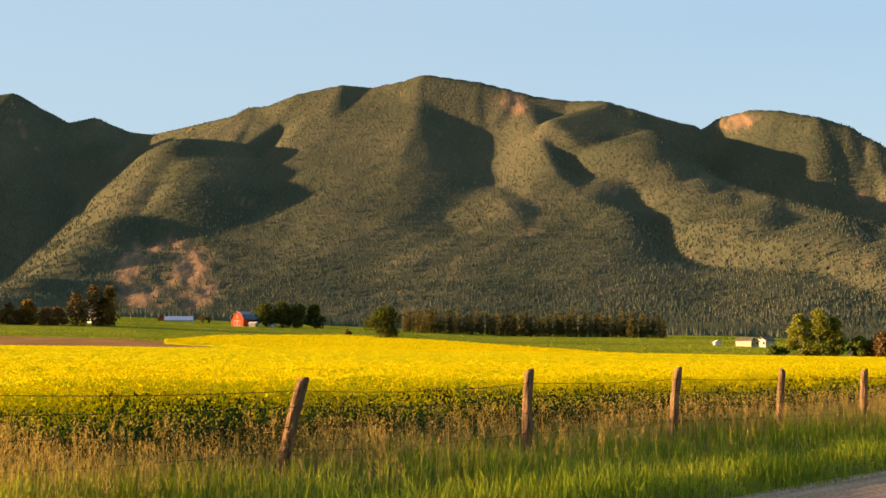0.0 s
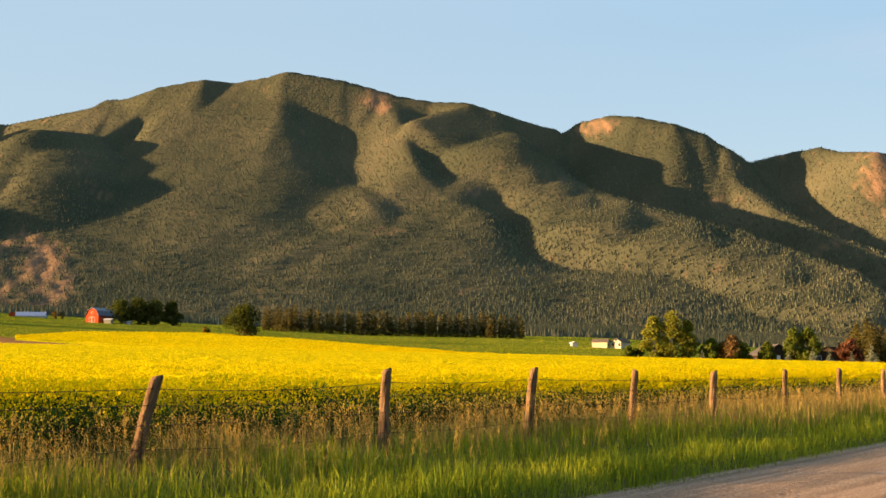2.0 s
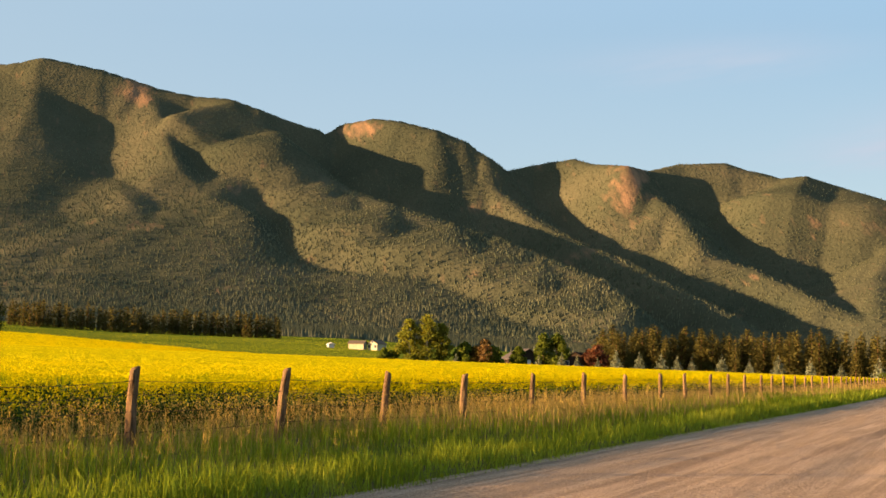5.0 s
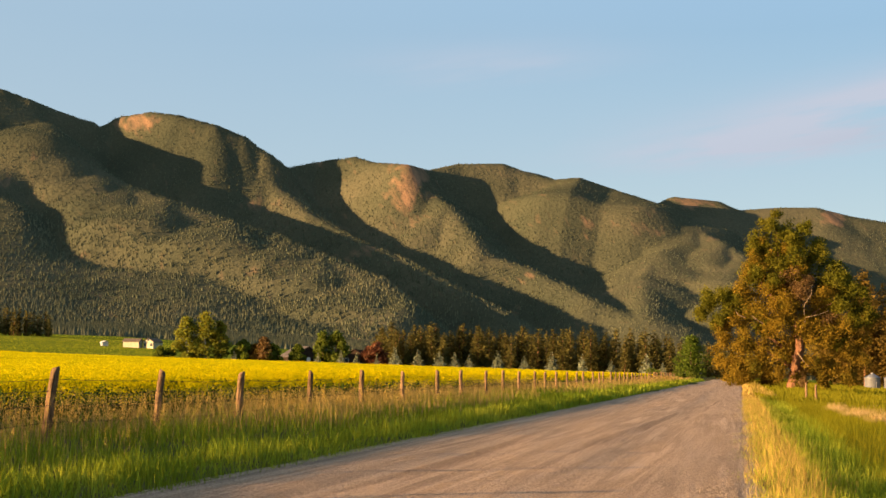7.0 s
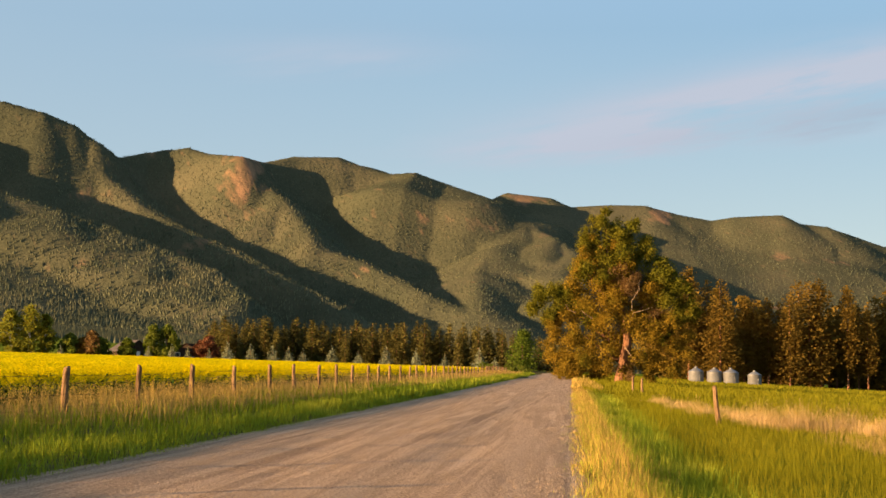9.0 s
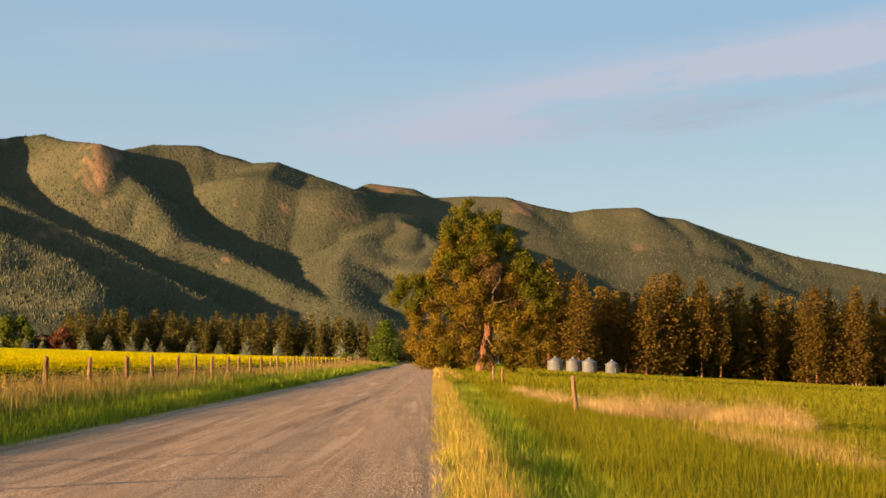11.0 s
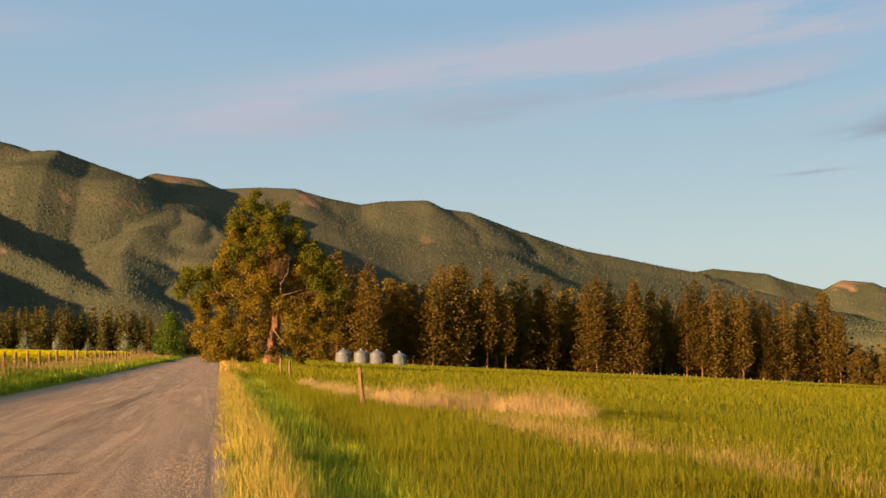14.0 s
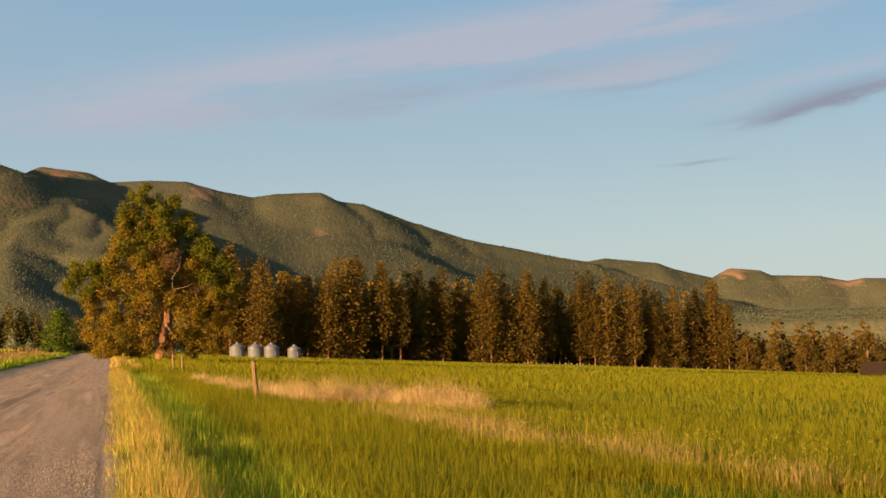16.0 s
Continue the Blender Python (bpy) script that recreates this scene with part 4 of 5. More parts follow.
weeds("tumbleweed", "pale dry tumbleweeds along the old field fence", M_TUMBLE, spots, 95, 0.85, 1.3, 0.008)
stalks = [(34 - 1.1 * k + random.uniform(-0.6, 0.6), 7.0 + 0.0055 * k * k + random.uniform(-0.5, 0.6), random.uniform(0.6, 1.0)) for k in range(18) for _ in range(3)]
weeds("dead_weed", "brown dead weed stalks at the edge of the wheat", M_STRAW, stalks, 34, 0.75, 1.3, 0.008)
n = 420
u = 13 + 24 * rng.random(n)
x, y = plan(u, rng.normal(8.6, 1.2, n))
h = rng.uniform(0.35, 0.62, n)
tops = np.repeat(np.arange(n), 4)
flowers = tufts(x[tops] + rng.normal(0, 0.04, 4 * n), y[tops] + rng.normal(0, 0.04, 4 * n), ground_z(x, y)[tops] + h[tops] * rng.uniform(0.8, 1.05, 4 * n), rng.uniform(0.008, 0.014, 4 * n))
v, f = joined(blades(x, y, ground_z(x, y), h * 0.95, np.full(n, 0.003), 0.15), flowers)
tagged(new("mustard_weed", raw_mesh("mustard_weed", v, f, M_MUSTARD)), "small yellow-flowered weeds at the edge of the wheat", "weeds", kind="stuff")


def seed_heads(n, u0, u1, v0, v1, h0, h1, size, patch):
    """Fluffy seed heads of tall dry grass, in drifts."""
    x, y, z, u, v = strip(n, u0, u1, v0, v1, 1.3)
    keep = rng.random(n) < smooth(-0.35, 0.35, wave(x, y, 2.3, 33) + patch)
    x, y, z, u = [q[keep] for q in (x, y, z, u)]
    k = 1 + 0.3 * wave(x, y, 1.1, 30)
    return tufts(x, y, z + rng.uniform(h0, h1, len(x)) * k, size * rng.uniform(0.5, 1.3, len(x)) * (1 + u / 60))


v, f = joined(seed_heads(24000, 6, 75, -12.0, -9.5, 0.3, 0.78, 0.008, -0.05), seed_heads(8000, 6, 75, -9.8, -8.6, 0.2, 0.5, 0.008, -0.15), seed_heads(14000, 26, 220, -12.2, -8.4, 0.3, 0.6, 0.011, 0.1),
              seed_heads(10000, 9, 90, 0.2, 1.4, 0.15, 0.33, 0.005, 0.0))
for u0, v0, k in spots[20:]:
    x0, y0 = plan(u0, v0)
    n = 420 if k > 0.85 else 120
    x, y = x0 + rng.normal(0, 0.5 * k, n), y0 + rng.normal(0, 0.5 * k, n)
    dome = 0.85 * k * np.exp(-((x - x0) ** 2 + (y - y0) ** 2) / (0.8 * k * k))
    v2, f2 = tufts(x, y, ground_z(x, y) + dome * rng.uniform(0.5, 1.05, n), rng.uniform(0.006, 0.014, n))
    v, f = joined((v, f), (v2, f2))
tagged(new("seed_head", raw_mesh("seed_head", v, f, M_SEED)), "golden fluffy seed heads of dry grass", "dry grass", kind="stuff")

# loose gravel on the road, most of it between the wheel tracks and along the edges
n = 40000
u = 8 + 62 * rng.random(n) ** 1.8
v_ = np.where(rng.random(n) < 0.35, ROAD_R - np.abs(rng.normal(0, 0.45, n)), rng.uniform(ROAD_L, ROAD_R, n))
keep = rng.random(n) < 0.35 + 0.65 * smooth(-0.3, 0.4, wave(u, v_ * 4, 2.6, 36))
u, v_ = u[keep], v_[keep]
x, y = plan(u, v_)
z = RISE * u + 0.012 + 0.035 * (1 - ((v_ - (ROAD_L + ROAD_R) / 2) / 3.4) ** 2)
v, f = tufts(x, y, z, rng.uniform(0.004, 0.011, len(x)))
tagged(new("loose_gravel", raw_mesh("loose_gravel", v, f, M_STONE)), "loose pale stones strewn over the gravel road", "gravel", kind="stuff")

n = 112000
az = rng.uniform(36, 72, n)
r = 18 + 390 * rng.random(n) ** 2.2
x, y = np.sin(np.radians(az)) * r, np.cos(np.radians(az)) * r
u, v_ = along(x, y)
ok = v_ > 5.6
x, y, r = x[ok], y[ok], r[ok]
near_ = r < 70
v, f = joined(blades(x[near_], y[near_], ground_z(x, y)[near_] - 0.02, rng.uniform(0.24, 0.35, near_.sum()), 0.007 + r[near_] * 0.00036, 0.45),
              slips(x[~near_], y[~near_], ground_z(x, y)[~near_] - 0.02, rng.uniform(0.32, 0.44, (~near_).sum()), 0.03 + r[~near_] * 0.0008, 0.5))
tagged(new("wheat_field", raw_mesh("wheat_field", v, f, M_WHEAT)), "green young wheat field lit yellow by low sun", "crop field", kind="stuff")

# rough pasture on the farm hill and the far fields catches the low sun
n = 46000
az = rng.uniform(-20, 14, n)
r = 430 + 470 * rng.random(n) ** 1.3
tilled = (az < -7.5 - 0.06 * (r - 430)) & (r < 525)
yellow = (az > -11.5) & (az < 8) & (r < np.interp(az, [-12, -9, -4, -1, 3, 8], [485, 580, 645, 605, 525, 402]))
az, r = az[~tilled & ~yellow], r[~tilled & ~yellow]
x, y = np.sin(np.radians(az)) * r, np.cos(np.radians(az)) * r
v, f = slips(x, y, ground_z(x, y) - 0.03, rng.uniform(0.12, 0.34, len(x)), rng.uniform(0.25, 0.6, len(x)), 0.6)
tagged(new("hill_meadow", raw_mesh("hill_meadow", v, f, M_HILL)), "sunlit green pasture on the farm hill", "pasture", kind="stuff")


# ---- fences ----
def fence_post(name, h, r, tilt, turn, place, label, group, mat=None):
    bm = bmesh.new()
    path = [(0, 0, -0.4), (0.004, 0, h * 0.15), (0.006, 0.004, h * 0.35), (-0.008, 0.005, h * 0.6), (0.0, -0.004, h * 0.85), (0.003, 0, h - 0.03), (0.006, 0.002, h)]
    tube(bm, path, [r * 1.1, r * 1.12, r * 1.04, r * 0.97, r * 0.95, r * 0.93, r * 0.72], 20)
    for vert in bm.verts:
        a = math.atan2(vert.co.y, vert.co.x)
        k = 1 + 0.10 * noise.noise(Vector((math.cos(a) * 2.2 + place[0], math.sin(a) * 2.2 + place[1], vert.co.z * 0.8))) + 0.10 * noise.noise(Vector((math.cos(a) * 7 + place[0], math.sin(a) * 7, vert.co.z * 1.2)))
        vert.co.x, vert.co.y = vert.co.x * k, vert.co.y * k
        if vert.co.z > h - 0.05:
            vert.co.z += 0.5 * vert.co.x * (1 if (place[0] * 7) % 2 > 1 else -1)
    ob = part(name, bm, mat or M_POST, None)
    ob.matrix_basis = Matrix.Translation(place) @ Matrix.Rotation(turn, 4, "Z") @ Matrix.Rotation(tilt, 4, "Y")
    return tagged(ob, label, "fence post", group)


posts = []
# along the road, in parts of the fence's distance from it; further on about every 4.5 m
STATIONS = [1.063, 1.490, 1.902, 2.293, 2.69, 3.159, 3.615, 4.075]
STATIONS = [0.2, 0.63] + STATIONS + [4.075 + 0.452 * k for k in range(1, 40)]
LEANS = {2: 13.5, 3: 2.5, 4: 6.0, 5: 5.0, 6: 2.0, 7: 2.0, 8: 1.0, 9: 0.5}
for k, at in enumerate(STATIONS):
    u, lean = -FENCE * at, LEANS.get(k, random.uniform(-2.5, 3.5))
    h = 1.15 + random.uniform(-0.03, 0.03)
    x, y = plan(u, FENCE + (0 if k < 10 else random.uniform(-0.1, 0.1)))
    x -= math.sin(radians(lean)) * h    # the top keeps its place in the row
    label = "leaning grey weathered wooden fence post" if k == 2 else "weathered round wooden fence post with rusty wire"
    posts.append(fence_post("fence_post", h, random.uniform(0.062, 0.074), radians(lean), 0.0, (x, y, float(ground_z(x, y))), label, "roadside fence posts").matrix_basis)
for drop in (0.98, 0.80, 0.58, 0.32):
    bm = bmesh.new()
    pts = []
    for m, m2 in zip(posts, posts[1:]):
        a, b = m @ Vector((0.0, -0.072, drop)), m2 @ Vector((0.0, -0.072, drop))
        sag = random.uniform(0.01, 0.06)
        for s in range(8):
            t = s / 8
            pts.append(a.lerp(b, t) - Vector((0, 0, sag * 4 * t * (1 - t))))
    tube(bm, pts, [0.0045] * len(pts), 4)
    for a, b in zip(pts[:160], pts[1:160]):
        for s in (0.25, 0.75):
            c, w = a.lerp(b, s), Vector((random.uniform(-0.02, 0.02), random.uniform(-0.02, 0.02), 0.022))
            q = [bm.verts.new(c + w), bm.verts.new(c - w), bm.verts.new(c + Vector((0.004, 0.004, 0)))]
            bm.faces.new(q)
    tagged(part("fence_wire", bm, M_WIRE), "sagging rusty barbed wire strand between fence posts", "fence wire", "fence wires")
for u, v0, h, lean in ((43, 4.65, 1.22, -12), (86, 4.5, 1.15, 0), (89, 4.65, 1.1, 1), (94, 4.3, 1.2, -1)):
    x, y = plan(u, v0)
    fence_post("fence_post", h, 0.07, radians(lean), 0.3, (x, y, float(ground_z(x, y))), "lone grey wooden post of an old fence in grass", "old field posts")
for k in range(34):
    az = 54.5 + 8.0 * k / 33
    p = on_ground(az, 385 + 1.2 * k)
    fence_post("fence_post", 0.85, 0.06, 0.0, 0.0, p, "small white post of a far paddock fence", "white paddock posts", M_PALE)


# ---- trees ----
def leaf_cloud(blobs, leaves, size, flat=0.6, inner=0.5, thin=0.6):
    """Clumps of small bent quads in and round the given blobs (x, y, z, rx, rz)."""
    blobs = np.array(blobs)
    weight = blobs[:, 3] * blobs[:, 4]
    pick = rng.choice(len(blobs), leaves, p=weight / weight.sum())
    bl = blobs[pick]
    d = rng.normal(size=(leaves, 3))
    d /= np.linalg.norm(d, axis=1)[:, None]
    lump = 1 + 0.22 * np.sin(d[:, 0] * 5 + bl[:, 0] * 3) * np.cos(d[:, 1] * 4 + d[:, 2] * 6 + bl[:, 2])
    rad = (rng.uniform(inner, 1.05, leaves) * lump)[:, None]
    c = bl[:, :3] + d * rad * np.stack([bl[:, 3], bl[:, 3], bl[:, 4]], -1)
    a = rng.normal(size=(leaves, 3))
    a[:, 2] *= flat
    a /= np.linalg.norm(a, axis=1)[:, None]
    b = np.cross(a, d + 0.7 * rng.normal(size=(leaves, 3)))
    b /= np.linalg.norm(b, axis=1)[:, None] + 1e-6
    s = (size * rng.uniform(0.5, 1.5, leaves))[:, None]
    v = np.stack([c - a * s, c - b * s * thin + d * s * 0.25, c + a * s, c + b * s * thin + d * s * 0.25], 1).reshape(-1, 3)
    return v, np.arange(leaves * 4).reshape(-1, 4)


def broadleaf(name, label, place, h, width, mat, leaves=2200, size=0.25, base=0.12, blobs=34, seed=1, group="", bark=None, top=0.8):
    rnd = random.Random(seed)
    t = thing(name, label, "tree", group, Matrix.Translation(place))
    spots, bm = [], bmesh.new()
    tube(bm, [(0, 0, -0.5), (0.02 * h * 0.3, 0, h * 0.25), (-0.01 * h, 0.01 * h, h * 0.55), (0, 0, h * 0.85)], [h * 0.03, h * 0.022, h * 0.014, h * 0.004], 9)
    for k in range(blobs):
        zz = base + (0.95 - base) * (k + rnd.random()) / blobs
        s = (zz - base) / (1.0 - base)
        reach = width / 2 * (math.sin(math.pi * min(1, (0.10 + s * 0.9)) ** top)) * 0.82
        a, q = rnd.uniform(0, 2 * math.pi), reach * math.sqrt(rnd.uniform(0.05, 1))
        c = (q * math.cos(a), q * math.sin(a), zz * h)
        rr = width * rnd.uniform(0.13, 0.2)
        spots.append((*c, rr, rr * rnd.uniform(0.65, 0.9)))
        if k % 4 == 0:
            tube(bm, [(0, 0, max(0.12, zz - 0.25) * h), (c[0] * 0.5, c[1] * 0.5, (zz - 0.08) * h), c], [h * 0.010, h * 0.007, h * 0.003], 5)
    part("trunk", bm, bark or M_BARK, t)
    piece("crown", raw_mesh("crown", *leaf_cloud(spots, leaves, size), mat), t)
    return t


def pine_meshes(h, width, base, seed, leaves=900, full=0.5, size=0.030, lumps=30, mat=None):
    """A conifer's trunk and crown: uneven clumps of needles round a straight stem, narrowing to the top."""
    rnd = random.Random(seed)
    spots = []
    for k in range(lumps):
        s = (k + rnd.random()) / lumps
        reach = width / 2 * ((1 - s) ** full * (0.65 + 0.35 * min(1, s / 0.15))) + 0.02 * width
        a = k * 2.4 + rnd.uniform(-0.5, 0.5)
        q = reach * rnd.uniform(0.25, 0.62)
        rr = reach * rnd.uniform(0.42, 0.62) + 0.02 * width
        spots.append((math.cos(a) * q, math.sin(a) * q, (base + (0.985 - base) * s) * h, rr, max(rr * 0.7, h * 0.018)))
    crown = raw_mesh("crown", *leaf_cloud(spots, leaves, size * h, 0.5, 0.35, 0.65), mat or M_NEEDLE)
    bm = bmesh.new()
    tube(bm, [(0, 0, -1), (0.004 * h, 0, h * 0.5), (0, 0, h * 0.93)], [h * 0.011, h * 0.007, h * 0.001], 7)
    me = bpy.data.meshes.new("trunk")
    bm.to_mesh(me)
    bm.free()
    me.materials.append(M_BARK_PINE)
    return me, crown


def conifer(name, label, meshes, place, group, turn=0.0, scale=1.0, wide=1.0):
    t = thing(name, label, "tree", group, Matrix.Translation(place) @ Matrix.Rotation(turn, 4, "Z") @ Matrix.Diagonal((scale * wide, scale * wide, scale, 1)))
    piece("trunk", meshes[0], t)
    piece("crown", meshes[1], t)
    return t


PINES = [pine_meshes(22, w * 1.12, b, s, 3200, q, 0.0120, 96) for w, b, s, q in ((7.2, 0.06, 1, 0.40), (6.0, 0.13, 2, 0.30), (8.0, 0.03, 3, 0.48), (5.6, 0.20, 4, 0.30), (6.8, 0.03, 5, 0.44), (7.6, 0.09, 6, 0.36))]
FAR_PINES = [pine_meshes(22, w, 0.02, s, 360, q, 0.031, 40) for w, s, q in ((7.0, 21, 0.5), (6.2, 22, 0.42), (7.6, 23, 0.6))]
ROW_PINES = [pine_meshes(22, w, 0.03, s, 1200, q, 0.0185, 60, M_FIR) for w, s, q in ((7.2, 31, 0.5), (6.4, 32, 0.42), (8.0, 33, 0.6), (6.8, 34, 0.5))]
WINDBREAK = [pine_meshes(22, w, 0.0, s, 450, q, 0.027, 40, M_FIR) for w, s, q in ((7.0, 41, 0.42), (6.0, 42, 0.36), (7.6, 43, 0.5), (6.6, 44, 0.3))]
SPRUCE = [pine_meshes(4, 3.0, 0.03, s, 900, 0.95, 0.026, 40, M_SPRUCE) for s in (11, 12, 13)]


def pine_row(label, group, az0, az1, d0, d1, count, top, depth=30, jitter=0.2, wide=1.0, kinds=PINES):
    for k in range(count):
        t = (k + random.uniform(-0.4, 0.4)) / max(1, count - 1)
        az, d = az0 + (az1 - az0) * t, d0 + (d1 - d0) * t + random.uniform(0, depth)
        s = top / 22.0 * random.uniform(1 - jitter, 1 + jitter * 0.6)
        conifer("pine_tree", label, random.choice(kinds), on_ground(az, d), group, random.uniform(0, 6), s, wide * random.uniform(0.85, 1.2))


pine_row("tall ponderosa pine in evening sun at the wood's edge", "pines beyond the wheat field", 42.2, 62.8, 335, 420, 56, 25.5, 14, 0.22)


def pine_mass(rows):
    """The pines deep in the wood, too close to be told apart, as one mass of crowns."""
    made = []
    for az0, az1, d0, d1, count, top, depth, wide in rows:
        for k in range(count):
            t = (k + random.uniform(-0.4, 0.4)) / (count - 1)
            me = random.choice(FAR_PINES)[1]
            co = np.empty(len(me.vertices) * 3, np.float32)
            me.vertices.foreach_get("co", co)
            co = co.reshape(-1, 3)
            s, a = top / 22.0 * random.uniform(0.87, 1.1), random.uniform(0, 6)
            p = on_ground(az0 + (az1 - az0) * t, d0 + (d1 - d0) * t + random.uniform(0, depth))
            x, y = co[:, 0] * math.cos(a) - co[:, 1] * math.sin(a), co[:, 0] * math.sin(a) + co[:, 1] * math.cos(a)
            made.append((np.stack([p.x + x * s * wide, p.y + y * s * wide, p.z + co[:, 2] * s], -1), np.arange(len(co)).reshape(-1, 4)))
    v, f = joined(*made)
    tagged(new("pine_wood", raw_mesh("pine_wood", v, f, M_NEEDLE)), "dark shaded pines deep in the wood", "wood", kind="stuff")


pine_mass([(41.0, 62.6, 352, 440, 60, 23.5, 30, 1.15), (40.6, 62.0, 385, 470, 50, 23.5, 20, 1.3)])
pine_row("brown-lit pine in a dense row behind the canola field", "pines behind the canola field", 22.6, 34.6, 362, 358, 52, 11.8, 14, 0.18, 1.3, ROW_PINES)
pine_row("dark pine in a dense row behind the canola field", "pines behind the canola field", 22.4, 38.2, 395, 400, 44, 11.0, 20, 0.12, 1.6, ROW_PINES)
pine_row("distant conifer of a windbreak below the mountain", "windbreak conifers", -1.6, 9.2, 800, 795, 84, 14.5, 20, 0.2, 1.2, WINDBREAK)
pine_row("conifer among paler trees beyond the wheat", "far right wood", 62.8, 74.0, 412, 418, 50, 14.5, 34, 0.28, 1.5, FAR_PINES)
for az, s in ((23.2, 1.0), (24.15, 0.95), (25.05, 0.9), (25.7, 0.85), (26.3, 0.8), (27.5, 1.0), (28.6, 0.8), (29.75, 1.05), (31.0, 0.95), (32.2, 0.75), (33.65, 1.1), (34.3, 0.7)):
    conifer("spruce_tree", "small silvery spruce planted before the pine row", random.choice(SPRUCE), on_ground(az, 334), "young spruces", random.uniform(0, 6), s * 1.3, 1.2)


def old_tree(place):
    """The huge tree by the road: a ragged spire of green over a wide skirt of golden, half-dead foliage."""
    t = thing("cottonwood_tree", "huge old tree with golden half-dead foliage beside the road", "tree", "", Matrix.Translation(place) @ Matrix.Rotation(radians(-39.3), 4, "Z"))
    k = 0.0302
    green = [(690, 360, 45), (700, 420, 45), (720, 470, 40), (640, 320, 50), (350, 110, 40), (480, 120, 45), (530, 190, 45), (300, 210, 45), (370, 75, 38), (400, 130, 58), (320, 165, 55), (455, 165, 55), (345, 235, 65), (470, 235, 70), (290, 300, 70), (540, 240, 50), (130, 400, 58), (180, 380, 55), (95, 430, 40), (600, 320, 60), (640, 380, 62), (670, 440, 45), (600, 400, 60), (250, 420, 50), (520, 500, 55), (330, 500, 50), (620, 560, 45), (590, 260, 40), (560, 330, 60), (660, 480, 45), (110, 390, 45), (80, 460, 35), (200, 425, 60), (225, 395, 55), (160, 470, 50), (400, 195, 60), (410, 265, 65), (370, 310, 60)]
    gold = [(180, 560, 60), (170, 640, 45), (230, 690, 60), (690, 560, 50), (680, 620, 50), (700, 480, 40), (640, 680, 55), (560, 380, 60), (470, 260, 50), (300, 240, 45), (240, 370, 75), (350, 350, 80), (450, 330, 70), (300, 440, 85), (420, 440, 85), (540, 430, 80), (220, 480, 65), (610, 500, 60), (240, 560, 75), (350, 540, 85), (470, 540, 85), (570, 560, 70), (215, 640, 55), (300, 650, 75), (400, 640, 85), (500, 640, 75), (340, 700, 60), (450, 700, 60), (200, 700, 35), (320, 170, 40), (350, 250, 45), (420, 200, 35), (175, 500, 45), (650, 520, 45), (640, 600, 45), (580, 650, 55), (550, 700, 45), (260, 705, 40), (390, 400, 70), (500, 470, 70), (280, 300, 55)]
    dead = [(430, 310, 55), (500, 330, 50), (470, 380, 60), (560, 470, 40), (470, 690, 50)]

    def spots(rows, deep, swell):
        out = []
        for x, y, r in rows:
            for j in range(11):
                # clumps round the bough's end, drooping a little
                w = bearing(random.uniform(0, 360), random.uniform(-60, 80)) * r * k * random.uniform(0.15, 0.8)
                q = r * k * swell * random.uniform(0.36, 0.62)
                c = ((x - 400) * k + w.x, random.uniform(-deep, deep) * (r / 80) + w.y, max(0.5, (738 - y) * k + w.z))
                if not (abs(c[0] - 1.8) < 0.3 + 0.6 * q and 2.2 < c[2] < 5.2 and c[1] < -1.2):    # a gap in front of the trunk
                    out.append((*c, q, q * random.uniform(0.8, 1.3)))
        return out
    bm = bmesh.new()
    tube(bm, [(0.9, -0.6, -0.5), (1.3, -1.2, 2.0), (1.9, -1.8, 4.6), (1.8, -1.2, 6.8), (0.8, 0, 10), (-0.3, 0, 14), (-0.7, 0, 19)], [0.75, 0.55, 0.5, 0.42, 0.36, 0.22, 0.05], 10)
    for x, z, y, a in ((-5.5, 8.5, 1, 4), (5.5, 9.5, -1, 5), (-3.5, 13, -1, 8), (3, 14.5, 1, 9), (-7, 10, -0.5, 5), (6.5, 7, 0.5, 3.5), (-3, 5, -2, 2.5), (3, 5, 2, 2.5)):
        tube(bm, [(1, 0, a), (x * 0.4, y * 0.5, a + (z - a) * 0.6), (x * 0.75, y, z - 0.2), (x, y * 1.4, z + 0.4)], [0.26, 0.18, 0.11, 0.03], 6)
    part("trunk", bm, M_BARK_PINE, t, "thick reddish trunk with spreading limbs")
    for pts in (((2.2, -2.6, 7.0), (2.6, -3.4, 8.2), (3.6, -3.6, 8.4), (5.0, -3.4, 8.9)), ((2.4, -3, 8.4), (2.4, -3.5, 9.6), (3.2, -3.4, 10.8), (3.3, -3.2, 12)), ((-2.2, -3.4, 7.5), (-2.9, -3.9, 7.9), (-3.5, -3.8, 8.4)), ((-4.2, -2.8, 8.2), (-5.0, -3.2, 8.5), (-5.3, -3.3, 9.1)), ((1.6, -3.0, 4.2), (2.4, -3.6, 3.0), (2.8, -3.7, 2.6))):
        bm = bmesh.new()
        tube(bm, pts, np.linspace(0.065, 0.02, len(pts)), 5)
        part("dead_limb", bm, M_DEADWOOD, t, "bare pale dead limb")
    piece("green_crown", raw_mesh("green_crown", *leaf_cloud(spots(green, 2.8, 0.98), 76000, 0.11, 1.0, 0.2, 0.5), M_OLD_LEAF), t, "green upper foliage")
    piece("golden_crown", raw_mesh("golden_crown", *leaf_cloud(spots(gold, 3.8, 0.95), 100000, 0.11, 1.6, 0.2, 0.5), M_GOLD), t, "golden hanging foliage")
    piece("dead_crown", raw_mesh("dead_crown", *leaf_cloud(spots(dead, 4.2, 0.9), 9000, 0.085, 1.8), M_RUST), t, "rust-brown dead twigs")
    return t


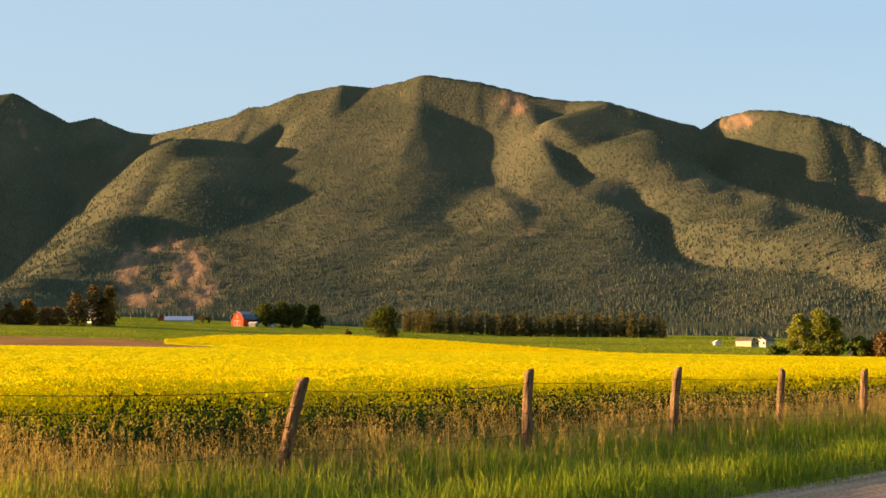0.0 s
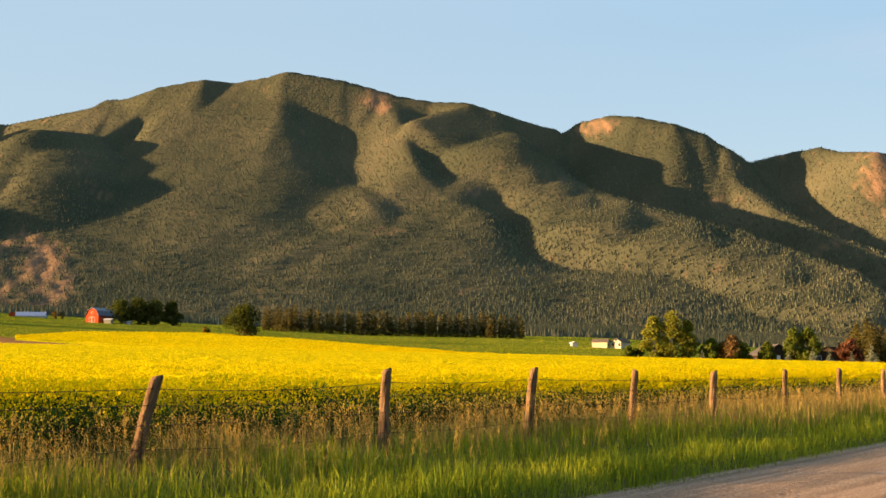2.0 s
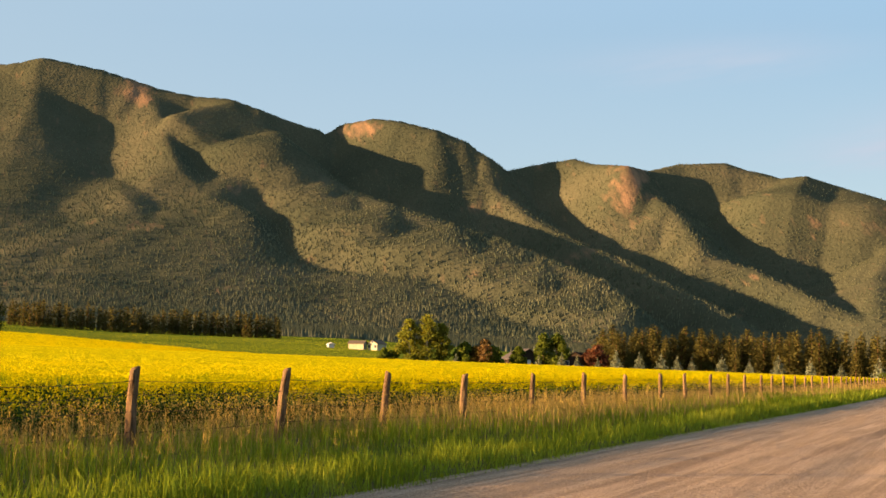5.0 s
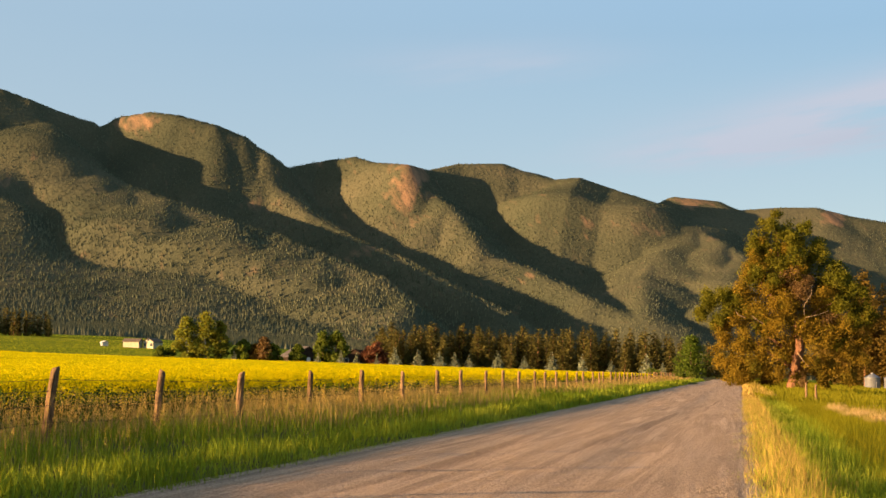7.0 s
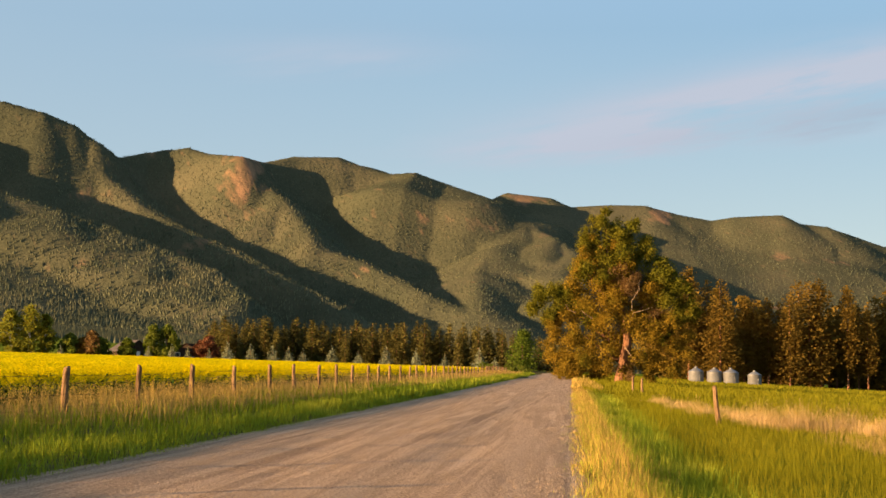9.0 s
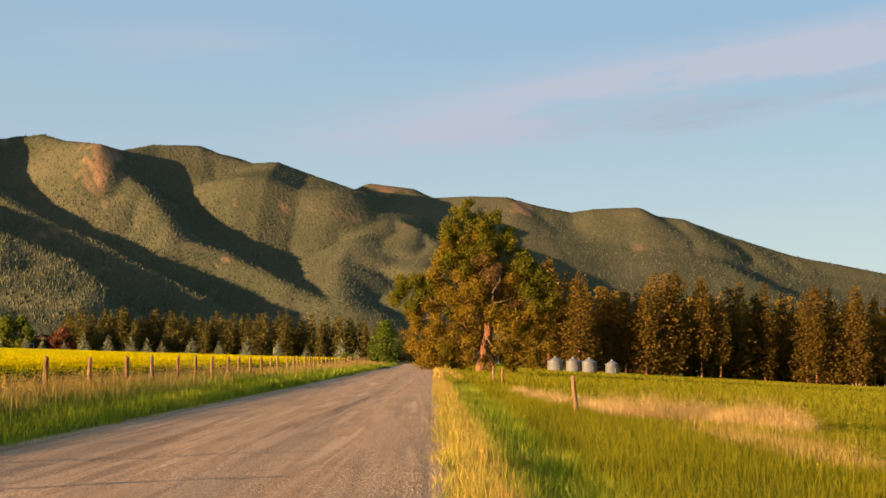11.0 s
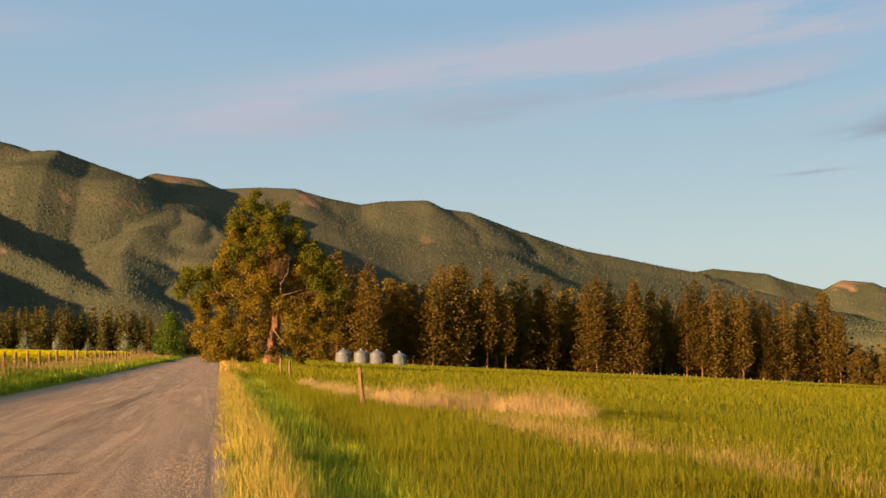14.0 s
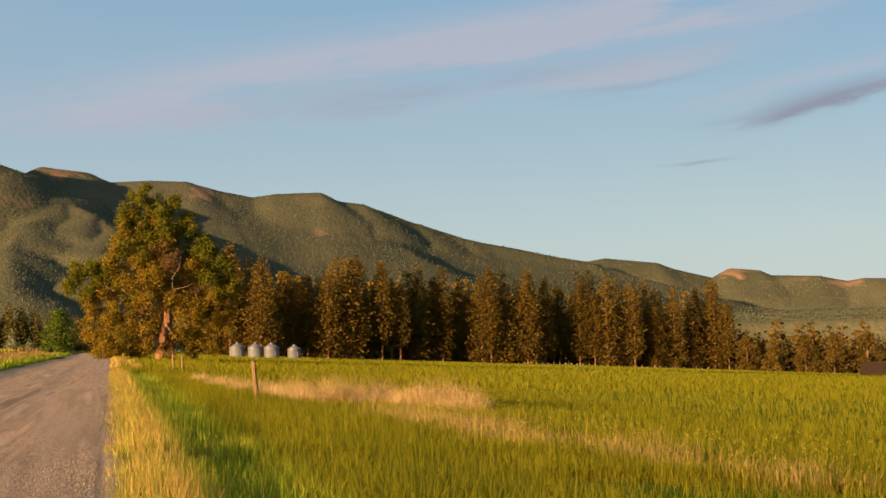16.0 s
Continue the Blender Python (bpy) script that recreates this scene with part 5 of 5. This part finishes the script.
old_tree(on_ground(39.15, 165))
broadleaf("maple_tree", "round bright green tree beside the road end", on_ground(35.45, 330), 10.0, 9.0, M_LEAF_BRIGHT, 5200, 0.22, 0.07, 40, 4)
broadleaf("oak_tree", "lone round tree in the far green field", on_ground(-2.45, 610), 14.0, 19.5, M_DARK_LEAF, 5500, 0.42, 0.14, 44, 5)
for az, h, w in ((-7.4, 13.0, 18), (-6.7, 14.2, 19), (-6.1, 13.5, 17), (-5.35, 13.8, 13)):
    broadleaf("farm_tree", "dark round tree beside the red barn", on_ground(az, 800), h, w, M_DARK_LEAF, 3200, 0.5, 0.10, 30, int(h * w), "farm trees")
for az, h, w, mt in ((-15.0, 16, 14, M_BROWN_TREE), (-14.35, 20.5, 15, M_BROWN_TREE), (-13.75, 19.5, 14, M_NEEDLE), (-14.0, 14, 13, M_NEEDLE), (-16.2, 8, 11, M_RUST), (-16.9, 12, 12, M_NEEDLE), (-17.6, 10, 12, M_BROWN_TREE), (-18.4, 13, 12, M_NEEDLE), (-15.7, 8.5, 11, M_RUST), (-17.2, 7, 11, M_NEEDLE)):
    broadleaf("hill_tree", "shaggy tree in a clump on the farm hill", on_ground(az, 690), h, w, mt, 2400, 0.46, 0.03, 40, int(h * w * 3), "hill trees", top=0.6)
for az, h, d in ((-10.0, 5, 850), (-9.75, 4, 850), (-4.0, 3.5, 640), (-3.9, 2.6, 640)):
    broadleaf("shrub", "small dark bush on the farm hill", on_ground(az, d), h, h * 0.9, M_NEEDLE, 500, 0.3, 0.03, 14, int(h * 100), "hill shrubs")
for az, h, w, mt, bark in ((14.6, 11.4, 7.2, M_LEAF_GOLD, M_BIRCH), (15.35, 12.3, 9, M_LEAF_GOLD, M_BIRCH), (15.95, 10.6, 6, M_LEAF_GOLD, M_BIRCH), (13.55, 3.4, 3.5, M_LEAF, None), (13.9, 2.8, 3.5, M_LEAF, None), (16.9, 5.6, 5.6, M_LEAF, None), (17.75, 6.6, 6.5, M_RUST, None), (18.1, 5.0, 6.0, M_LEAF, None), (17.4, 4.6, 5, M_NEEDLE, None), (19.15, 4.9, 4.8, M_LEAF, None), (20.2, 8.6, 6, M_LEAF, None), (20.75, 8.8, 7.5, M_LEAF, None), (22.45, 6.2, 6.4, M_MAROON, None), (22.1, 5.2, 4.5, M_MAROON, None)):
    broadleaf("garden_tree", "bushy garden tree behind the canola field", on_ground(az, 350), h, w, mt, 3800, 0.28, 0.03, 40, int(az * 10), "garden trees", bark)
for az, s in ((16.55, 0.8), (20.0, 0.9), (20.95, 1.05), (21.6, 0.95), (22.45, 0.85)):
    conifer("spruce_tree", "small green garden spruce", random.choice(SPRUCE), on_ground(az, 343), "garden spruces", random.uniform(0, 6), s)
for az, h, w, d in ((63.6, 10.5, 9, 412), (64.7, 9, 8.5, 408), (65.9, 10, 9, 406), (67.0, 11, 9, 402), (68.3, 12, 10, 400), (70.0, 11.5, 10, 400), (72, 12, 10, 400)):
    broadleaf("aspen_tree", "olive sunlit broad tree beyond the wheat", on_ground(az, d), h, w, M_NEEDLE, 2600, 0.27, 0.04, 34, int(az * 7), "far right wood", top=0.6)
for u, v0, s in ((238, -14, 1.4), (246, -10, 1.0), (252, -16, 1.8), (262, -9, 1.2), (270, -12, 1.6)):
    x, y = plan(u, v0)
    broadleaf("shrub", "low green bush by the far end of the road", (x, y, float(ground_z(x, y))), s, s * 2, M_LEAF, 500, 0.18, 0.02, 14, int(u), "roadside shrubs")


# ---- farm buildings ----
def gable(bm, w, d, eave, ridge, z0=-0.3):
    """A closed house body with a gable to the front: w across, d deep."""
    pts = [(-w / 2, z0), (w / 2, z0), (w / 2, eave), (0, ridge), (-w / 2, eave)]
    a, b = [[bm.verts.new((x, y, z)) for x, z in pts] for y in (0, d)]
    bm.faces.new(a)
    bm.faces.new(reversed(b))
    for i in range(5):
        j = (i + 1) % 5
        bm.faces.new((a[j], a[i], b[i], b[j]))


def slab_roof(bm, w, d, eave, ridge, over=0.4, thick=0.18):
    """Two sloping roof slabs with overhang."""
    s = (ridge - eave) / (w / 2)
    for side in (-1, 1):
        x1, z1 = side * (w / 2 + over), eave - s * over
        lower = [(0, ridge + 0.02), (x1, z1 + 0.02)]
        v = [bm.verts.new((x, y, z + t)) for t in (0, thick) for y in (-over, d + over) for x, z in lower]
        for q in ((0, 1, 3, 2), (4, 6, 7, 5), (0, 2, 6, 4), (1, 5, 7, 3), (0, 4, 5, 1), (2, 3, 7, 6)):
            bm.faces.new([v[i] for i in (q if side > 0 else q[::-1])])


def boxed(name, mat, parent, dims, label=""):
    bm = bmesh.new()
    box(bm, *dims)
    return part(name, bm, mat, parent, label)


def house(name, label, az, dist, w, d, eave, ridge, wall, roof, turn=0.0, windows=(), door=None, trim=None, category="house"):
    t = thing(name, label, category, "", Matrix.Translation(on_ground(az, dist)) @ Matrix.Rotation(radians(-az + turn), 4, "Z"))
    bm = bmesh.new()
    gable(bm, w, d, eave, ridge)
    part("wall", bm, wall, t)
    bm = bmesh.new()
    slab_roof(bm, w, d, eave, ridge)
    part("roof", bm, roof, t)
    for x, z, ww, hh in windows:
        win = boxed("window", trim or M_WHITE, t, (x - ww / 2 - 0.1, x + ww / 2 + 0.1, -0.06, 0.02, z - 0.1, z + hh + 0.1))
        boxed("pane", M_GLASS, win, (x - ww / 2, x + ww / 2, -0.09, -0.05, z, z + hh))
    if door:
        x, ww, hh = door
        boxed("door", M_WHITE, t, (x - ww / 2, x + ww / 2, -0.07, 0.02, 0, hh))
    return t


def barn():
    """Red barn with a dark gambrel roof and white-trimmed doors."""
    t = thing("barn", "bright red barn with dark gambrel roof and white trim", "barn", "", Matrix.Translation(on_ground(-8.55, 800)) @ Matrix.Rotation(radians(8.55 - 38), 4, "Z"))
    prof = [(-4.4, -0.5), (4.4, -0.5), (4.4, 4.0), (3.1, 6.6), (0, 8.2), (-3.1, 6.6), (-4.4, 4.0)]
    bm = bmesh.new()
    a, b = [[bm.verts.new((x, y, z)) for x, z in prof] for y in (0, 14)]
    bm.faces.new(a)
    bm.faces.new(reversed(b))
    for i in range(7):
        j = (i + 1) % 7
        bm.faces.new((a[j], a[i], b[i], b[j]))
    part("wall", bm, M_RED, t)
    bm = bmesh.new()
    rp = [(-4.8, 3.7), (-3.2, 6.8), (0, 8.45), (3.2, 6.8), (4.8, 3.7)]
    for (x0, z0), (x1, z1) in zip(rp, rp[1:]):
        v = [bm.verts.new((x, y, z + k)) for k in (-0.08, 0.14) for y in (-0.4, 14.4) for x, z in ((x0, z0), (x1, z1))]
        for q in ((0, 1, 3, 2), (4, 6, 7, 5), (0, 2, 6, 4), (1, 5, 7, 3), (0, 4, 5, 1), (2, 3, 7, 6)):
            bm.faces.new([v[i] for i in q])
    part("roof", bm, M_ROOF_DARK, t)
    for x in (-1.1, 1.1):
        d = boxed("door", M_RED, t, (x - 1.0, x + 1.0, -0.12, -0.02, 0, 3.2))
        bm = bmesh.new()
        for q in ((x - 1, x + 1, -0.16, -0.12, 3.05, 3.2), (x - 1, x + 1, -0.16, -0.12, 0, 0.15), (x - 1, x - 0.85, -0.16, -0.12, 0.15, 3.05), (x + 0.85, x + 1, -0.16, -0.12, 0.15, 3.05)):
            box(bm, *q)
        part("door_frame", bm, M_WHITE, d)
    hay = boxed("hay_door", M_WHITE, t, (-0.7, 0.7, -0.10, -0.02, 4.6, 6.0))
    boxed("panel", M_RED, hay, (-0.55, 0.55, -0.13, -0.10, 4.75, 5.85))
    return t


barn()
house("shed", "long low shed with a blue metal roof", -10.35, 860, 9, 17, 0.9, 3.3, M_WHITE, M_ROOF_BLUE, 80, category="shed")
house("shed", "small orange-red shed end by the blue roof", -11.65, 850, 3.5, 4, 1.7, 2.7, M_RED, M_RED, 0, category="shed")
house("shed", "small cream shed between barn and trees", -7.75, 795, 5, 4, 1.9, 2.7, M_CREAM, M_WHITE, 70, category="shed")
house("shed", "white low shed beneath the farm trees", -7.0, 796, 3.2, 4, 1.3, 1.9, M_WHITE, M_WHITE, 70, category="shed")
house("house", "white house half hidden by hill trees", -13.95, 740, 9, 8, 6.5, 9.0, M_WHITE, M_ROOF_DARK, 30, ((-2, 3.5, 1.2, 1.5), (2, 3.5, 1.2, 1.5)))
house("farmhouse", "cream two-storey farmhouse with pale gable", 13.05, 600, 5.0, 7, 2.9, 4.3, M_CREAM, M_ROOF_TAN, -35, ((-1.6, 1.0, 1.1, 1.3), (1.6, 1.0, 1.1, 1.3), (0, 3.2, 1.0, 1.0)))
house("annexe", "long cream wing with a pale roof beside the farmhouse", 12.75, 602, 4.5, 7.0, 2.7, 3.9, M_CREAM, M_ROOF_TAN, 70, ((-1, 1, 1, 1),), category="house")
house("shed", "tiny white shed in the far green field", 11.35, 610, 2.6, 2.6, 1.5, 2.1, M_WHITE, M_WHITE, 20, category="shed")
house("house", "low house with a broad grey shingle roof among garden trees", 19.6, 376, 9.0, 9, 2.3, 5.0, M_BROWN_WALL, M_ROOF_GREY, 25, ((-2.4, 1, 1.4, 1.2), (2.4, 1, 1.4, 1.2)), (0, 1.0, 2.1))
house("house", "brown-roofed house behind the red garden tree", 21.5, 384, 9.0, 8, 2.3, 4.6, M_BROWN_WALL, M_ROOF_BROWN, -20, ((-2.4, 1, 1.4, 1.2), (2.4, 1, 1.4, 1.2)))
house("cabin", "low cabin with dark roof at the wheat's far edge", 69.55, 370, 7, 9.3, 1.0, 3.7, M_BROWN_WALL, M_ROOF_BROWN, 80, (), None, category="cabin")
pole = thing("utility_pole", "thin wooden utility pole on the farm hill", "pole", "", Matrix.Translation(on_ground(-12.85, 820)))
bm = bmesh.new()
tube(bm, [(0, 0, -0.5), (0, 0, 8.5)], [0.16, 0.11], 8)
part("shaft", bm, M_POST, pole)
boxed("crossarm", M_POST, pole, (-1.0, 1.0, -0.08, 0.08, 7.7, 7.9))


def grain_bin(az, dist, w, h):
    """Corrugated steel bin with a conical roof and cap."""
    t = thing("grain_bin", "round corrugated steel grain bin with a conical roof", "grain bin", "grain bins", Matrix.Translation(on_ground(az, dist)))
    bm = bmesh.new()
    rings, sides = [], 28
    steps = 24
    for k in range(steps + 1):
        z = -0.1 + (h + 0.1) * k / steps
        r = w / 2 + (0.02 if k % 2 else -0.02)
        rings.append([bm.verts.new((r * math.cos(s * 2 * math.pi / sides), r * math.sin(s * 2 * math.pi / sides), z)) for s in range(sides)])
    for a, b in zip(rings, rings[1:]):
        for s in range(sides):
            bm.faces.new((a[s], a[(s + 1) % sides], b[(s + 1) % sides], b[s]))
    part("wall", bm, M_STEEL, t)
    bm = bmesh.new()
    tube(bm, [(0, 0, h - 0.03), (0, 0, h + 0.02), (0, 0, h + w * 0.27)], [w / 2 + 0.1, w / 2 + 0.1, 0.22], sides)
    part("roof", bm, M_STEEL, t)
    bm = bmesh.new()
    tube(bm, [(0, 0, h + w * 0.26), (0, 0, h + w * 0.26 + 0.2)], [0.3, 0.26], 12)
    part("cap", bm, M_STEEL, t)
    boxed("hatch", M_STEEL, t, (-0.4, 0.4, -w / 2 - 0.06, -w / 2 + 0.05, 0.3, 1.5))


for az, w, h in ((42.58, 3.1, 2.25), (43.32, 3.1, 2.3), (43.98, 3.2, 2.35), (44.92, 2.8, 2.2)):
    grain_bin(az, 290, w, h)
